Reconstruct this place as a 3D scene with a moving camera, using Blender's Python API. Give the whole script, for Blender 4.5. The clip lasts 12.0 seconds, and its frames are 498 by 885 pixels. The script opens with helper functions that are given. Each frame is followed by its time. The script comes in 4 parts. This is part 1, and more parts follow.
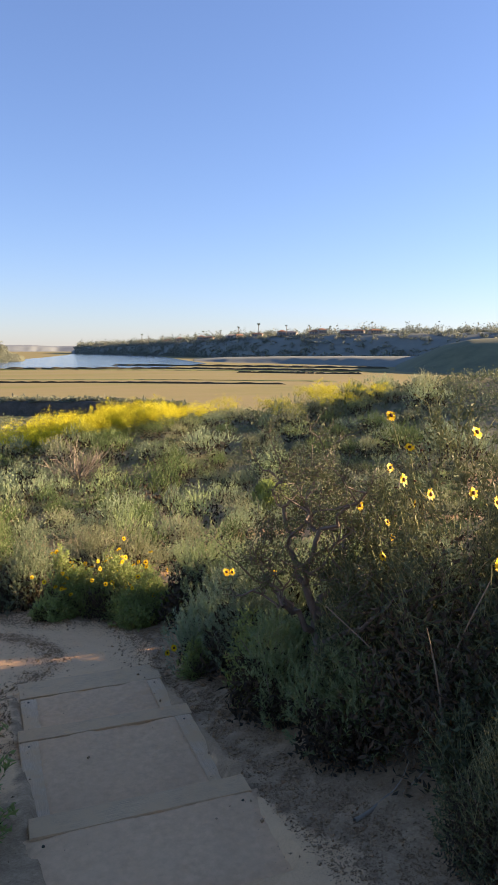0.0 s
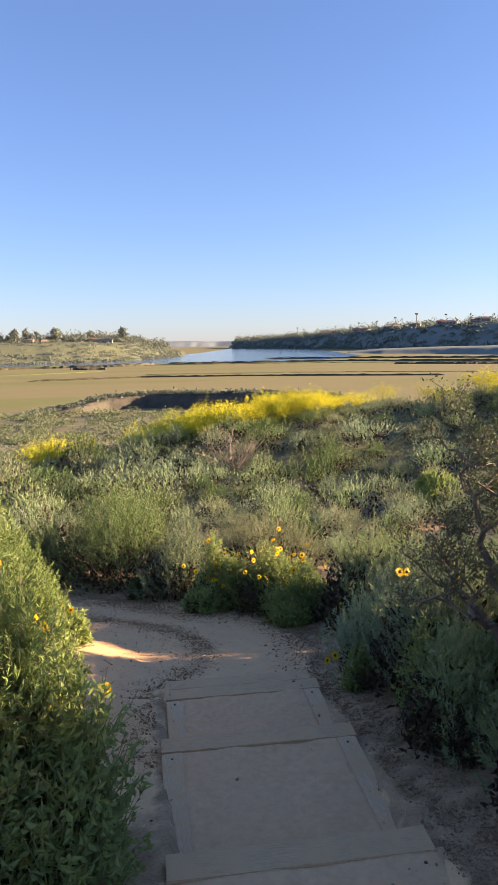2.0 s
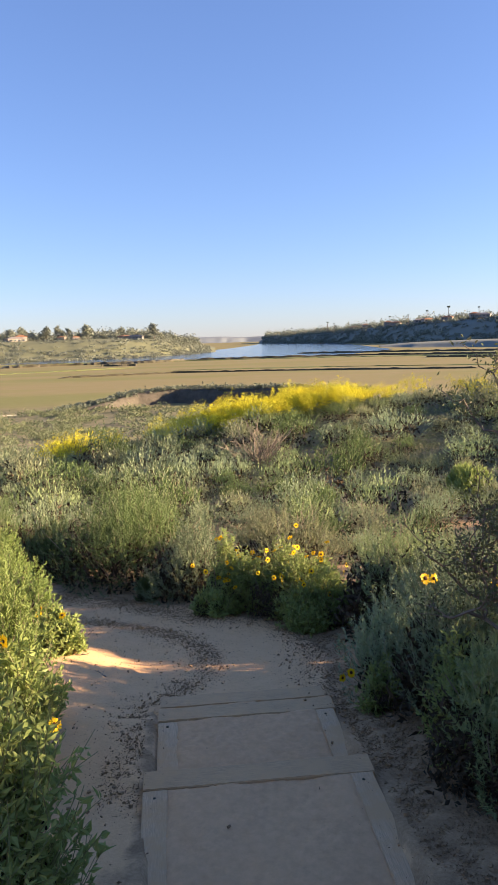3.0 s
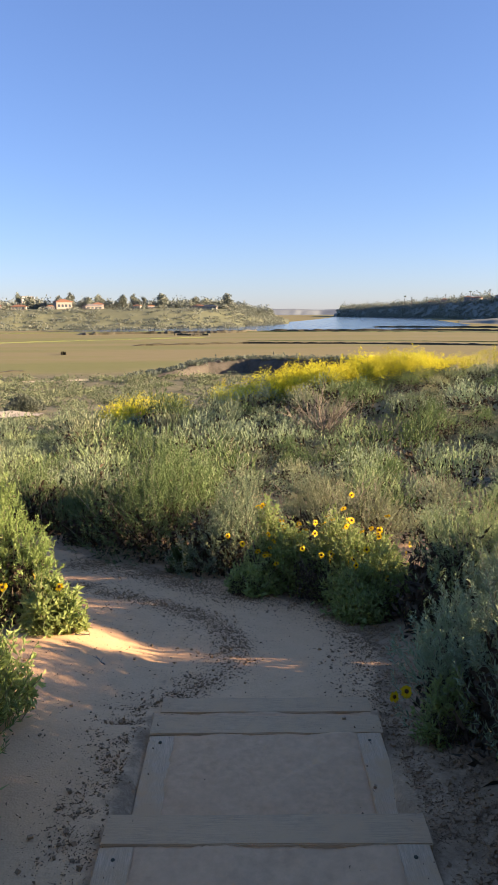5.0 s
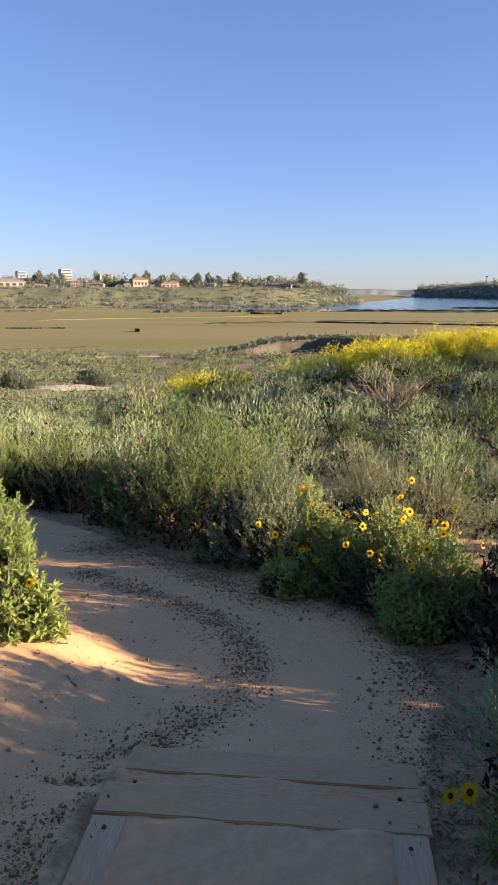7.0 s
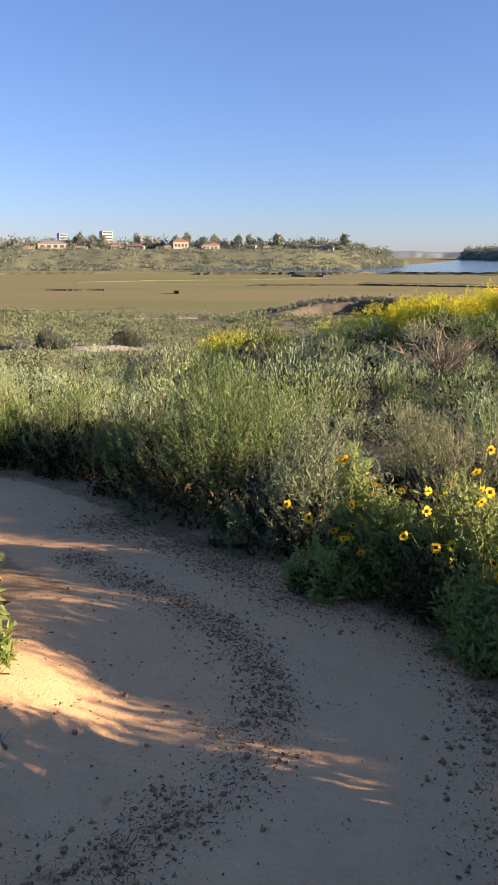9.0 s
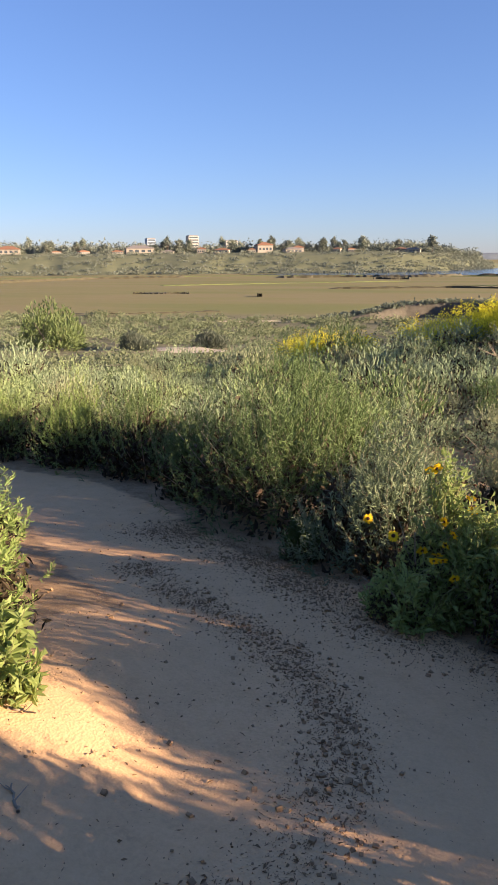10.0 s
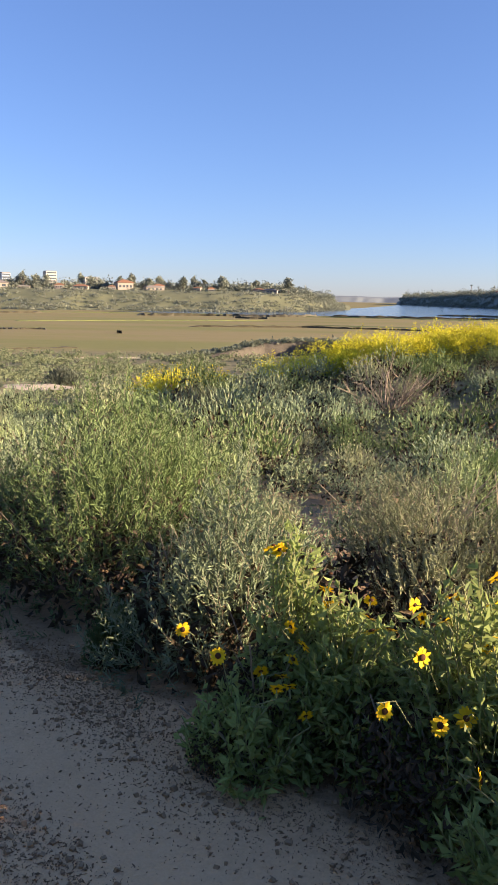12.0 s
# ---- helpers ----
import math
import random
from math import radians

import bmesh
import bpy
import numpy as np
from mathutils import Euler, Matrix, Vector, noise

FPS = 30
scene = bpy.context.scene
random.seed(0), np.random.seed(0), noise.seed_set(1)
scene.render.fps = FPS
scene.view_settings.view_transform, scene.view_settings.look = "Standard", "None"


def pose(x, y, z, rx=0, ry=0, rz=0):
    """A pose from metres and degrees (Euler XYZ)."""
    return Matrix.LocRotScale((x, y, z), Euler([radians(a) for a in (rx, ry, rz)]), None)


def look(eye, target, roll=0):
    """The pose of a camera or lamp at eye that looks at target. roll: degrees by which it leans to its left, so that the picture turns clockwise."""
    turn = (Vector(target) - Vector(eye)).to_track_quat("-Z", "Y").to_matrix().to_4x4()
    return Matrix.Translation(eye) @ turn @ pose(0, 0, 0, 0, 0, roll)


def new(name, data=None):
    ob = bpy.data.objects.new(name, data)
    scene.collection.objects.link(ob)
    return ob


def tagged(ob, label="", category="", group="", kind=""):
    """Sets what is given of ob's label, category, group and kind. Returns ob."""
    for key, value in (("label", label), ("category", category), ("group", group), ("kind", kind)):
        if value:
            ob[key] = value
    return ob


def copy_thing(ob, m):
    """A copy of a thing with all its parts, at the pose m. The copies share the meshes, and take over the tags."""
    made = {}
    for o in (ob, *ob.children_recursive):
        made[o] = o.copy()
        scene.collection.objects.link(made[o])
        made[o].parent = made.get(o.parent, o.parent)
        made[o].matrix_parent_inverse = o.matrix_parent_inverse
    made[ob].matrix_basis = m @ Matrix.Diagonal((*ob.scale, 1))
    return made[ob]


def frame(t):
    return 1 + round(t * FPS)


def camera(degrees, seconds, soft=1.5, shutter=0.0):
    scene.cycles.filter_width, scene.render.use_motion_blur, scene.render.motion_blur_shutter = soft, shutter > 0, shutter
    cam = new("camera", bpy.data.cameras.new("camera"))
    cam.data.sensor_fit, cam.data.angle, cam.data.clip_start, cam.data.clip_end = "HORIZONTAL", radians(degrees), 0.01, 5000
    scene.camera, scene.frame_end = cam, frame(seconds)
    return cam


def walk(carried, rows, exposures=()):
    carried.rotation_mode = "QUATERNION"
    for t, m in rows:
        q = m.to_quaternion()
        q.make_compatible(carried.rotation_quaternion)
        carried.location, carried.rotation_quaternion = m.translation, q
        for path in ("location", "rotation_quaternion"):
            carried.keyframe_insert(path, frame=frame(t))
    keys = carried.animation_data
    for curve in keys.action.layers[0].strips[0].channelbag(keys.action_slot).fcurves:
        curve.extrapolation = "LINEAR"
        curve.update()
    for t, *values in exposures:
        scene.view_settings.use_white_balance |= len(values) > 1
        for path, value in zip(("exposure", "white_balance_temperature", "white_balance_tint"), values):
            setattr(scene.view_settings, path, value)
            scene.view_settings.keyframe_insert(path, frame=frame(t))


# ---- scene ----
cam = camera(38.3, 12.0)
PATH = [
    (0, (-0.415, -2.34, 2.908), (0.291, -0.487, 2.649), 0.3),
    (0.5, (-0.355, -2.142, 2.896), (0.148, -0.225, 2.626), -0.1),
    (1, (-0.419, -2.0, 2.876), (0.003, -0.065, 2.6), 0.3),
    (1.5, (-0.374, -1.824, 2.806), (-0.04, 0.129, 2.533), -0.2),
    (2, (-0.281, -1.611, 2.699), (0.01, 0.348, 2.423), -1.0),
    (2.5, (-0.178, -1.286, 2.563), (0.179, 0.662, 2.282), -3.1),
    (3, (-0.01, -0.985, 2.535), (0.196, 0.984, 2.248), -1.6),
    (3.5, (0.094, -0.755, 2.436), (0.246, 1.217, 2.14), -0.5),
    (3.7, (0.133, -0.628, 2.358), (0.281, 1.342, 2.046), -1.2),
    (5.3, (0.349, 0.265, 2.123), (0.349, 2.232, 1.764), -0.2),
    (5.5, (0.396, 0.367, 2.074), (0.401, 2.335, 1.716), -0.2),
    (6, (0.431, 0.615, 1.998), (0.435, 2.589, 1.674), 0.5),
    (6.5, (0.481, 0.921, 1.928), (0.389, 2.886, 1.571), 0.1),
    (7, (0.546, 1.218, 1.892), (0.359, 3.166, 1.48), 0.1),
    (7.5, (0.501, 1.463, 1.733), (0.295, 3.401, 1.284), 0.1),
    (7.7, (0.496, 1.578, 1.714), (0.257, 3.504, 1.229), -0.8),
    (9.3, (0.499, 2.586, 1.566), (0.178, 4.494, 1.056), 0.6),
    (9.5, (0.491, 2.668, 1.564), (0.125, 4.568, 1.06), 0.4),
    (10, (0.446, 2.919, 1.454), (-0.065, 4.787, 0.955), -0.4),
    (10.5, (0.442, 3.201, 1.344), (-0.214, 5.026, 0.857), -0.4),
    (11, (0.436, 3.532, 1.326), (-0.053, 5.407, 0.829), 1.0),
    (11.5, (0.444, 3.798, 1.321), (0.134, 5.724, 0.883), 0.8),
    (12, (0.512, 4.082, 1.309), (0.368, 6.037, 0.912), 1.0),
]
walk(cam, [(t, look(eye, target, roll)) for t, eye, target, roll in PATH], [(0, 2.12, 7150, 24), (1, 2.14, 7000, 24), (2.5, 2.14, 6850, 24), (5, 2.01, 6650, 24), (8, 1.8, 6500, 24), (10, 1.76, 6400, 24), (12, 1.9, 6420, 24)])

# ---- light ----
SUN_AZ, SUN_EL = 95.5, 13.7          # degrees clockwise from +Y, and above the horizon
world = bpy.data.worlds.new("sky")
scene.world = world
world.use_nodes = True
sky = world.node_tree.nodes.new("ShaderNodeTexSky")
sky.sky_type, sky.sun_disc = "NISHITA", False
sky.sun_elevation, sky.sun_rotation = radians(SUN_EL), radians(SUN_AZ)
sky.air_density, sky.dust_density, sky.ozone_density = 1.0, 0.15, 5.0
bg = world.node_tree.nodes["Background"]
bg.inputs[1].default_value = 0.068
even, tint = world.node_tree.nodes.new("ShaderNodeGamma"), world.node_tree.nodes.new("ShaderNodeMix")
even.inputs[1].default_value = 0.8
tint.data_type, tint.blend_type = "RGBA", "MULTIPLY"
tint.inputs[0].default_value = 1.0
tint.inputs[7].default_value = (0.92, 0.98, 1.15, 1)
world.node_tree.links.new(sky.outputs[0], even.inputs[0])
world.node_tree.links.new(even.outputs[0], tint.inputs[6])
world.node_tree.links.new(tint.outputs[2], bg.inputs[0])
sun = new("sun", bpy.data.lights.new("sun", "SUN"))
sun.data.energy, sun.data.angle, sun.data.color = 5.0, radians(0.6), (1.0, 0.80, 0.50)
toward = Vector((math.cos(radians(SUN_EL)) * math.sin(radians(SUN_AZ)), math.cos(radians(SUN_EL)) * math.cos(radians(SUN_AZ)), math.sin(radians(SUN_EL))))
sun.matrix_world = look(toward * 50, (0, 0, 0))


# ---- materials ----
def nodes_of(name, rough=0.8, spec=0.3):
    m = bpy.data.materials.new(name)
    m.use_nodes = True
    b = m.node_tree.nodes["Principled BSDF"]
    b.inputs["Roughness"].default_value = rough
    b.inputs["Specular IOR Level"].default_value = spec
    return m, m.node_tree.nodes, m.node_tree.links, b


def ramp(n, stops):
    r = n.new("ShaderNodeValToRGB")
    while len(r.color_ramp.elements) < len(stops):
        r.color_ramp.elements.new(0.5)
    for e, (p, c) in zip(r.color_ramp.elements, stops):
        e.position, e.color = p, (*c, 1)
    return r


def mixer(n, l, fac, a, b, how="MIX"):
    """A colour mix of two sockets or colours by a socket or a number."""
    m = n.new("ShaderNodeMix")
    m.data_type, m.blend_type = "RGBA", how
    for slot, v in ((0, fac), (6, a), (7, b)):
        if hasattr(v, "is_output"):
            l.new(v, m.inputs[slot])
        else:
            m.inputs[slot].default_value = v if slot == 0 else (*v, 1)
    return m.outputs[2]


def noise_node(n, l, scale, detail=4.0, rough=0.6, vec=None, stretch=None):
    t = n.new("ShaderNodeTexNoise")
    t.inputs["Scale"].default_value, t.inputs["Detail"].default_value, t.inputs["Roughness"].default_value = scale, detail, rough
    if vec is None:
        vec = n.new("ShaderNodeNewGeometry").outputs["Position"]
    if stretch:
        mp = n.new("ShaderNodeMapping")
        mp.inputs["Scale"].default_value = stretch
        l.new(vec, mp.inputs["Vector"])
        vec = mp.outputs[0]
    l.new(vec, t.inputs["Vector"])
    return t.outputs[0]


def bump(n, l, b, height, strength, distance):
    k = n.new("ShaderNodeBump")
    k.inputs["Strength"].default_value, k.inputs["Distance"].default_value = strength, distance
    l.new(height, k.inputs["Height"])
    l.new(k.outputs[0], b.inputs["Normal"])


def leaf_material(name, dark, light, dry, dry_share=0.12, through_light=0.24, rough=0.6):
    """Leaves: each island its own tone, a share of them dry, and some light passing through."""
    m, n, l, b = nodes_of(name, rough, 0.14)
    geo, info = n.new("ShaderNodeNewGeometry"), n.new("ShaderNodeObjectInfo")
    dark = tuple(0.7 * a + 0.3 * b for a, b in zip(dark, light))
    r = ramp(n, [(0.0, dark), (1 - dry_share, light), (1 - dry_share * 0.7, dry), (1.0, dry)])
    l.new(geo.outputs["Random Per Island"], r.inputs[0])
    patch = noise_node(n, l, 2.2, 2)
    col = mixer(n, l, patch, r.outputs[0], mixer(n, l, 0.5, light, dark))
    hue = n.new("ShaderNodeHueSaturation")
    mr = n.new("ShaderNodeMapRange")
    l.new(info.outputs["Random"], mr.inputs[0])
    mr.inputs["To Min"].default_value, mr.inputs["To Max"].default_value = 0.75, 1.2
    l.new(mr.outputs[0], hue.inputs["Value"])
    l.new(col, hue.inputs["Color"])
    l.new(hue.outputs[0], b.inputs["Base Color"])
    tr, mx = n.new("ShaderNodeBsdfTranslucent"), n.new("ShaderNodeMixShader")
    l.new(hue.outputs[0], tr.inputs[0])
    mx.inputs[0].default_value = through_light * 0.6
    l.new(b.outputs[0], mx.inputs[1])
    l.new(tr.outputs[0], mx.inputs[2])
    l.new(mx.outputs[0], n["Material Output"].inputs[0])
    return m


SAGE = leaf_material("sage_leaf", (0.139, 0.19, 0.096), (0.31, 0.379, 0.221), (0.294, 0.255, 0.154), 0.06)
SAGE_GREEN = leaf_material("green_sage_leaf", (0.0604, 0.0955, 0.029), (0.148, 0.207, 0.0774), (0.137, 0.145, 0.0581), 0.05)
# Green sage lightened for bushes in full sun; the sunlight is in the colour.
SAGE_SUNLIT = leaf_material("sunlit_green_sage_leaf", (0.113, 0.162, 0.0396), (0.239, 0.317, 0.101), (0.253, 0.246, 0.0936), 0.06)
SAGE_BLUE = leaf_material("blue_sage_leaf", (0.144, 0.2, 0.0907), (0.326, 0.4, 0.177), (0.298, 0.283, 0.136), 0.04)
SAGE_DRY = leaf_material("dry_sage_leaf", (0.176, 0.2, 0.101), (0.32, 0.344, 0.193), (0.304, 0.264, 0.166), 0.16)
# Distance haze is mixed into this leaf colour; the air is clear.
HAZY = leaf_material("haze_tinted_far_leaf", (0.117, 0.135, 0.108), (0.198, 0.221, 0.171), (0.235, 0.211, 0.154), 0.12, 0.3)
ENCELIA = leaf_material("sunflower_leaf", (0.147, 0.208, 0.0569), (0.383, 0.462, 0.162), (0.383, 0.384, 0.146), 0.06, 0.85, 0.45)
# Dull leaves, toned down further for the shade these bushes stand in.
ENCELIA_SHADED = leaf_material("dull_shaded_sunflower_leaf", (0.0448, 0.0576, 0.0256), (0.122, 0.141, 0.0704), (0.154, 0.128, 0.0768), 0.15, 0.25, 0.6)
MUSTARD_GREEN = leaf_material("mustard_leaf", (0.115, 0.158, 0.036), (0.202, 0.245, 0.0648), (0.238, 0.216, 0.072), 0.1)
MUSTARD_FLOWER = leaf_material("mustard_flower", (0.594, 0.522, 0.027), (0.738, 0.684, 0.045), (0.648, 0.522, 0.036), 0.1, 0.3)
PETAL = leaf_material("yellow_petal", (0.817, 0.494, 0.0095), (0.874, 0.608, 0.0142), (0.807, 0.427, 0.0095), 0.1, 0.35, 0.5)
SCRUB_FAR = leaf_material("far_scrub_leaf", (0.1, 0.129, 0.0621), (0.21, 0.239, 0.135), (0.191, 0.181, 0.113), 0.08)
TREE_FAR = leaf_material("far_tree_leaf", (0.088, 0.108, 0.08), (0.16, 0.184, 0.132), (0.17, 0.163, 0.116), 0.1, 0.3)
# Far crowns, paler and bluer with haze put into the colour.
TREE_HAZY = leaf_material("haze_tinted_tree_leaf", (0.142, 0.166, 0.133), (0.257, 0.285, 0.223), (0.285, 0.275, 0.209), 0.1, 0.3)
WILLOW = leaf_material("willow_leaf", (0.0748, 0.109, 0.0374), (0.19, 0.245, 0.0952), (0.15, 0.15, 0.068), 0.06)


def wood_material(name, a, b_, scale, stretch, rough=0.85, dusty=False):
    m, n, l, b = nodes_of(name, rough, 0.2)
    co = n.new("ShaderNodeTexCoord").outputs["Object"]
    g = noise_node(n, l, scale, 8, 0.7, co, stretch)
    w = noise_node(n, l, 5, 3, 0.6, co)
    r = ramp(n, [(0.3, a), (0.62, b_)])
    l.new(g, r.inputs[0])
    col = mixer(n, l, w, r.outputs[0], mixer(n, l, 0.5, a, b_), "MIX")
    if dusty:
        k = ramp(n, [(0.40, (0, 0, 0)), (0.58, (1, 1, 1))])
        l.new(noise_node(n, l, 4.5, 7, 0.7), k.inputs[0])
        col = mixer(n, l, k.outputs[0], col, (0.62, 0.385, 0.20))
    l.new(col, b.inputs["Base Color"])
    bump(n, l, b, g, 0.5, 0.004)
    return m


TIMBER = wood_material("weathered_timber", (0.259, 0.162, 0.0864), (0.778, 0.508, 0.275), 9, (1.62, 28.1, 28.1), 0.85, True)
BOARD = wood_material("weathered_board", (0.297, 0.196, 0.111), (0.848, 0.583, 0.35), 9, (27.6, 1.59, 27.6), 0.85, True)
BARK = wood_material("grey_bark", (0.07, 0.055, 0.045), (0.20, 0.165, 0.13), 22, (1, 1, 0.35))
TWIG = wood_material("dry_twig", (0.16, 0.125, 0.09), (0.36, 0.30, 0.22), 30, (1, 1, 1))
STEM = wood_material("green_stem", (0.16, 0.17, 0.07), (0.30, 0.30, 0.14), 30, (1, 1, 1))


def plain_noise(name, a, b_, scale, rough=0.85, bmp=0.0, dist=0.01):
    m, n, l, b = nodes_of(name, rough, 0.2)
    g = noise_node(n, l, scale, 6, 0.65)
    big = noise_node(n, l, scale * 0.13, 3)
    r = ramp(n, [(0.32, a), (0.68, b_)])
    l.new(g, r.inputs[0])
    l.new(mixer(n, l, big, r.outputs[0], mixer(n, l, 0.4, b_, a)), b.inputs["Base Color"])
    if bmp:
        bump(n, l, b, g, bmp, dist)
    return m


DISC = plain_noise("flower_disc", (0.035, 0.012, 0.006), (0.11, 0.045, 0.012), 600, 0.8)
CHIP = plain_noise("litter_chip", (0.10, 0.058, 0.03), (0.36, 0.225, 0.12), 25, 0.9)
PEBBLE = plain_noise("pale_pebble", (0.14, 0.085, 0.045), (0.48, 0.31, 0.17), 30, 0.85)
BANK = plain_noise("eroded_bank", (0.045, 0.042, 0.034), (0.13, 0.115, 0.09), 0.9, 0.95, 0.8, 0.3)
SAND = plain_noise("pale_sand", (0.336, 0.288, 0.216), (0.464, 0.4, 0.312), 1.5, 0.95)
MUD = plain_noise("wet_mud", (0.035, 0.032, 0.02), (0.09, 0.08, 0.045), 0.5, 0.6)
MARSH_EDGE = plain_noise("green_marsh_edge", (0.0935, 0.119, 0.0425), (0.162, 0.183, 0.068), 0.4, 0.95)
# Dead leaves coloured near black, so shade deep in the bushes is included.
DEAD_LEAF_SHADE = leaf_material("shade_dark_dead_leaf", (0.026, 0.019, 0.012), (0.07, 0.052, 0.032), (0.13, 0.095, 0.058), 0.2, 0.05, 0.8)
BLUFF = plain_noise("bluff_scrub", (0.085, 0.102, 0.0638), (0.187, 0.191, 0.106), 0.11, 0.95)
# Haze over the bay is blended into the next two base colours.
BLUFF_HAZY = plain_noise("haze_tinted_bluff_scrub", (0.129, 0.152, 0.136), (0.22, 0.236, 0.195), 0.07, 0.95)
FAR_HILL = plain_noise("haze_tinted_far_shore", (0.123, 0.152, 0.171), (0.19, 0.218, 0.237), 0.03, 0.95)
STUCCO = plain_noise("pale_stucco", (0.27, 0.236, 0.196), (0.371, 0.331, 0.283), 0.8, 0.9)
ROOF = plain_noise("red_tile_roof", (0.2, 0.099, 0.057), (0.288, 0.153, 0.095), 1.2, 0.9)
ROOF_GREY = plain_noise("grey_roof", (0.16, 0.14, 0.13), (0.26, 0.24, 0.22), 1.2, 0.9)
CONCRETE = plain_noise("tower_concrete", (0.34, 0.319, 0.292), (0.422, 0.401, 0.367), 0.3, 0.9)
GLASS_DARK = plain_noise("window_glass", (0.04, 0.05, 0.06), (0.09, 0.11, 0.13), 0.5, 0.15)
CONCRETE_BLUE = plain_noise("bluish_facade", (0.20, 0.25, 0.32), (0.30, 0.35, 0.42), 0.3, 0.5)


def ground_material():
    m, n, l, b = nodes_of("ground", 0.95, 0.12)
    at = n.new("ShaderNodeAttribute")
    at.attribute_name = "zone"
    sep = n.new("ShaderNodeSeparateColor")
    l.new(at.outputs["Color"], sep.inputs[0])
    fine, mid, big = noise_node(n, l, 55, 6, 0.75), noise_node(n, l, 7, 5, 0.6), noise_node(n, l, 1.1, 4, 0.6)
    grit = n.new("ShaderNodeTexVoronoi")
    grit.inputs["Scale"].default_value = 95
    l.new(n.new("ShaderNodeNewGeometry").outputs["Position"], grit.inputs["Vector"])
    # trodden dirt
    r1 = ramp(n, [(0.3, (0.435, 0.269, 0.142)), (0.5, (0.674, 0.419, 0.221)), (0.72, (0.815, 0.531, 0.294))])
    l.new(mixer(n, l, 0.4, fine, mid), r1.inputs[0])
    dirt = mixer(n, l, big, r1.outputs[0], (0.631, 0.392, 0.207))
    # litter below the bushes
    r2 = ramp(n, [(0.3, (0.192, 0.12, 0.066)), (0.52, (0.396, 0.258, 0.144)), (0.72, (0.6, 0.402, 0.228))])
    l.new(mixer(n, l, 0.5, fine, mid), r2.inputs[0])
    # ragged border
    mk = n.new("ShaderNodeMath")
    mk.operation = "MULTIPLY_ADD"
    l.new(mid, mk.inputs[0])
    mk.inputs[1].default_value = 0.9
    mk2 = n.new("ShaderNodeMath")
    mk2.operation = "SUBTRACT"
    l.new(sep.outputs[0], mk2.inputs[0])
    mk2.inputs[1].default_value = 0.45
    l.new(mk2.outputs[0], mk.inputs[2])
    edge = ramp(n, [(0.38, (0, 0, 0)), (0.62, (1, 1, 1))])
    l.new(mk.outputs[0], edge.inputs[0])
    near = mixer(n, l, edge.outputs[0], r2.outputs[0], dirt)
    # marsh plain
    bands = noise_node(n, l, 0.02, 5, 0.6, None, (0.5, 2.2, 1))
    sm = noise_node(n, l, 0.35, 5, 0.7)
    r3 = ramp(n, [(0.36, (0.164, 0.18, 0.0558)), (0.46, (0.213, 0.193, 0.0779)), (0.58, (0.238, 0.197, 0.0984)), (0.7, (0.197, 0.197, 0.0656))])
    l.new(bands, r3.inputs[0])
    marsh = mixer(n, l, 0.35, r3.outputs[0], mixer(n, l, sm, (0.156, 0.139, 0.0574), (0.279, 0.238, 0.123)))
    # dry slope with low grass
    r4 = ramp(n, [(0.35, (0.107, 0.115, 0.0574)), (0.6, (0.213, 0.189, 0.115)), (0.75, (0.279, 0.238, 0.156))])
    l.new(noise_node(n, l, 0.8, 6, 0.7), r4.inputs[0])
    col = mixer(n, l, sep.outputs[1], near, r4.outputs[0])
    col = mixer(n, l, sep.outputs[2], col, marsh)
    l.new(col, b.inputs["Base Color"])
    bump(n, l, b, mixer(n, l, 0.12, mixer(n, l, 0.5, fine, grit.outputs[0]), mid), 0.45, 0.008)
    return m


GROUND = ground_material()
DIRT = plain_noise("trodden_dirt", (0.523, 0.315, 0.165), (0.768, 0.47, 0.256), 22, 0.95, 0.4, 0.006)


def water_material():
    m, n, l, b = nodes_of("water", 0.08, 0.5)
    b.inputs["Base Color"].default_value = (0.05, 0.10, 0.17, 1)
    g = noise_node(n, l, 0.25, 5, 0.7, None, (1, 3, 1))
    bump(n, l, b, g, 0.35, 0.4)
    return m


WATER = water_material()


# ---- mesh helpers ----
def S(v):
    v = np.clip(v, 0, 1)
    return v * v * (3 - 2 * v)


def mesh_np(name, verts, quads, material, smooth=False):
    """A mesh from arrays of vertices and quads."""
    verts, quads = np.asarray(verts, np.float32), np.asarray(quads, np.int32)
    me = bpy.data.meshes.new(name)
    me.vertices.add(len(verts))
    me.vertices.foreach_set("co", verts.ravel())
    me.loops.add(quads.size)
    me.loops.foreach_set("vertex_index", quads.ravel())
    me.polygons.add(len(quads))
    me.polygons.foreach_set("loop_start", np.arange(0, quads.size, quads.shape[1], dtype=np.int32))
    me.polygons.foreach_set("use_smooth", np.full(len(quads), smooth))
    me.update(calc_edges=True)
    me.materials.append(material)
    return me


def under(name, me, parent, label=""):
    ob = new(name, me)
    ob.parent = parent
    return tagged(ob, label)


def thing(name, x=0.0, y=0.0, z=0.0):
    ob = new(name)
    ob.empty_display_size = 0.1
    ob.location = (x, y, z)
    return ob


def unit(v):
    return v / np.maximum(np.linalg.norm(v, axis=-1, keepdims=True), 1e-6)


def blades(p, d, length, width, rng, fold=0.25):
    """Leaves: lance-shaped quads with a fold, one for each row."""
    n = len(p)
    side = unit(np.cross(d, rng.normal(size=(n, 3))))
    up = np.cross(side, d)
    length, width = np.broadcast_to(length, n)[:, None], np.broadcast_to(width, n)[:, None]
    mid = p + d * length * 0.45 + up * width * fold
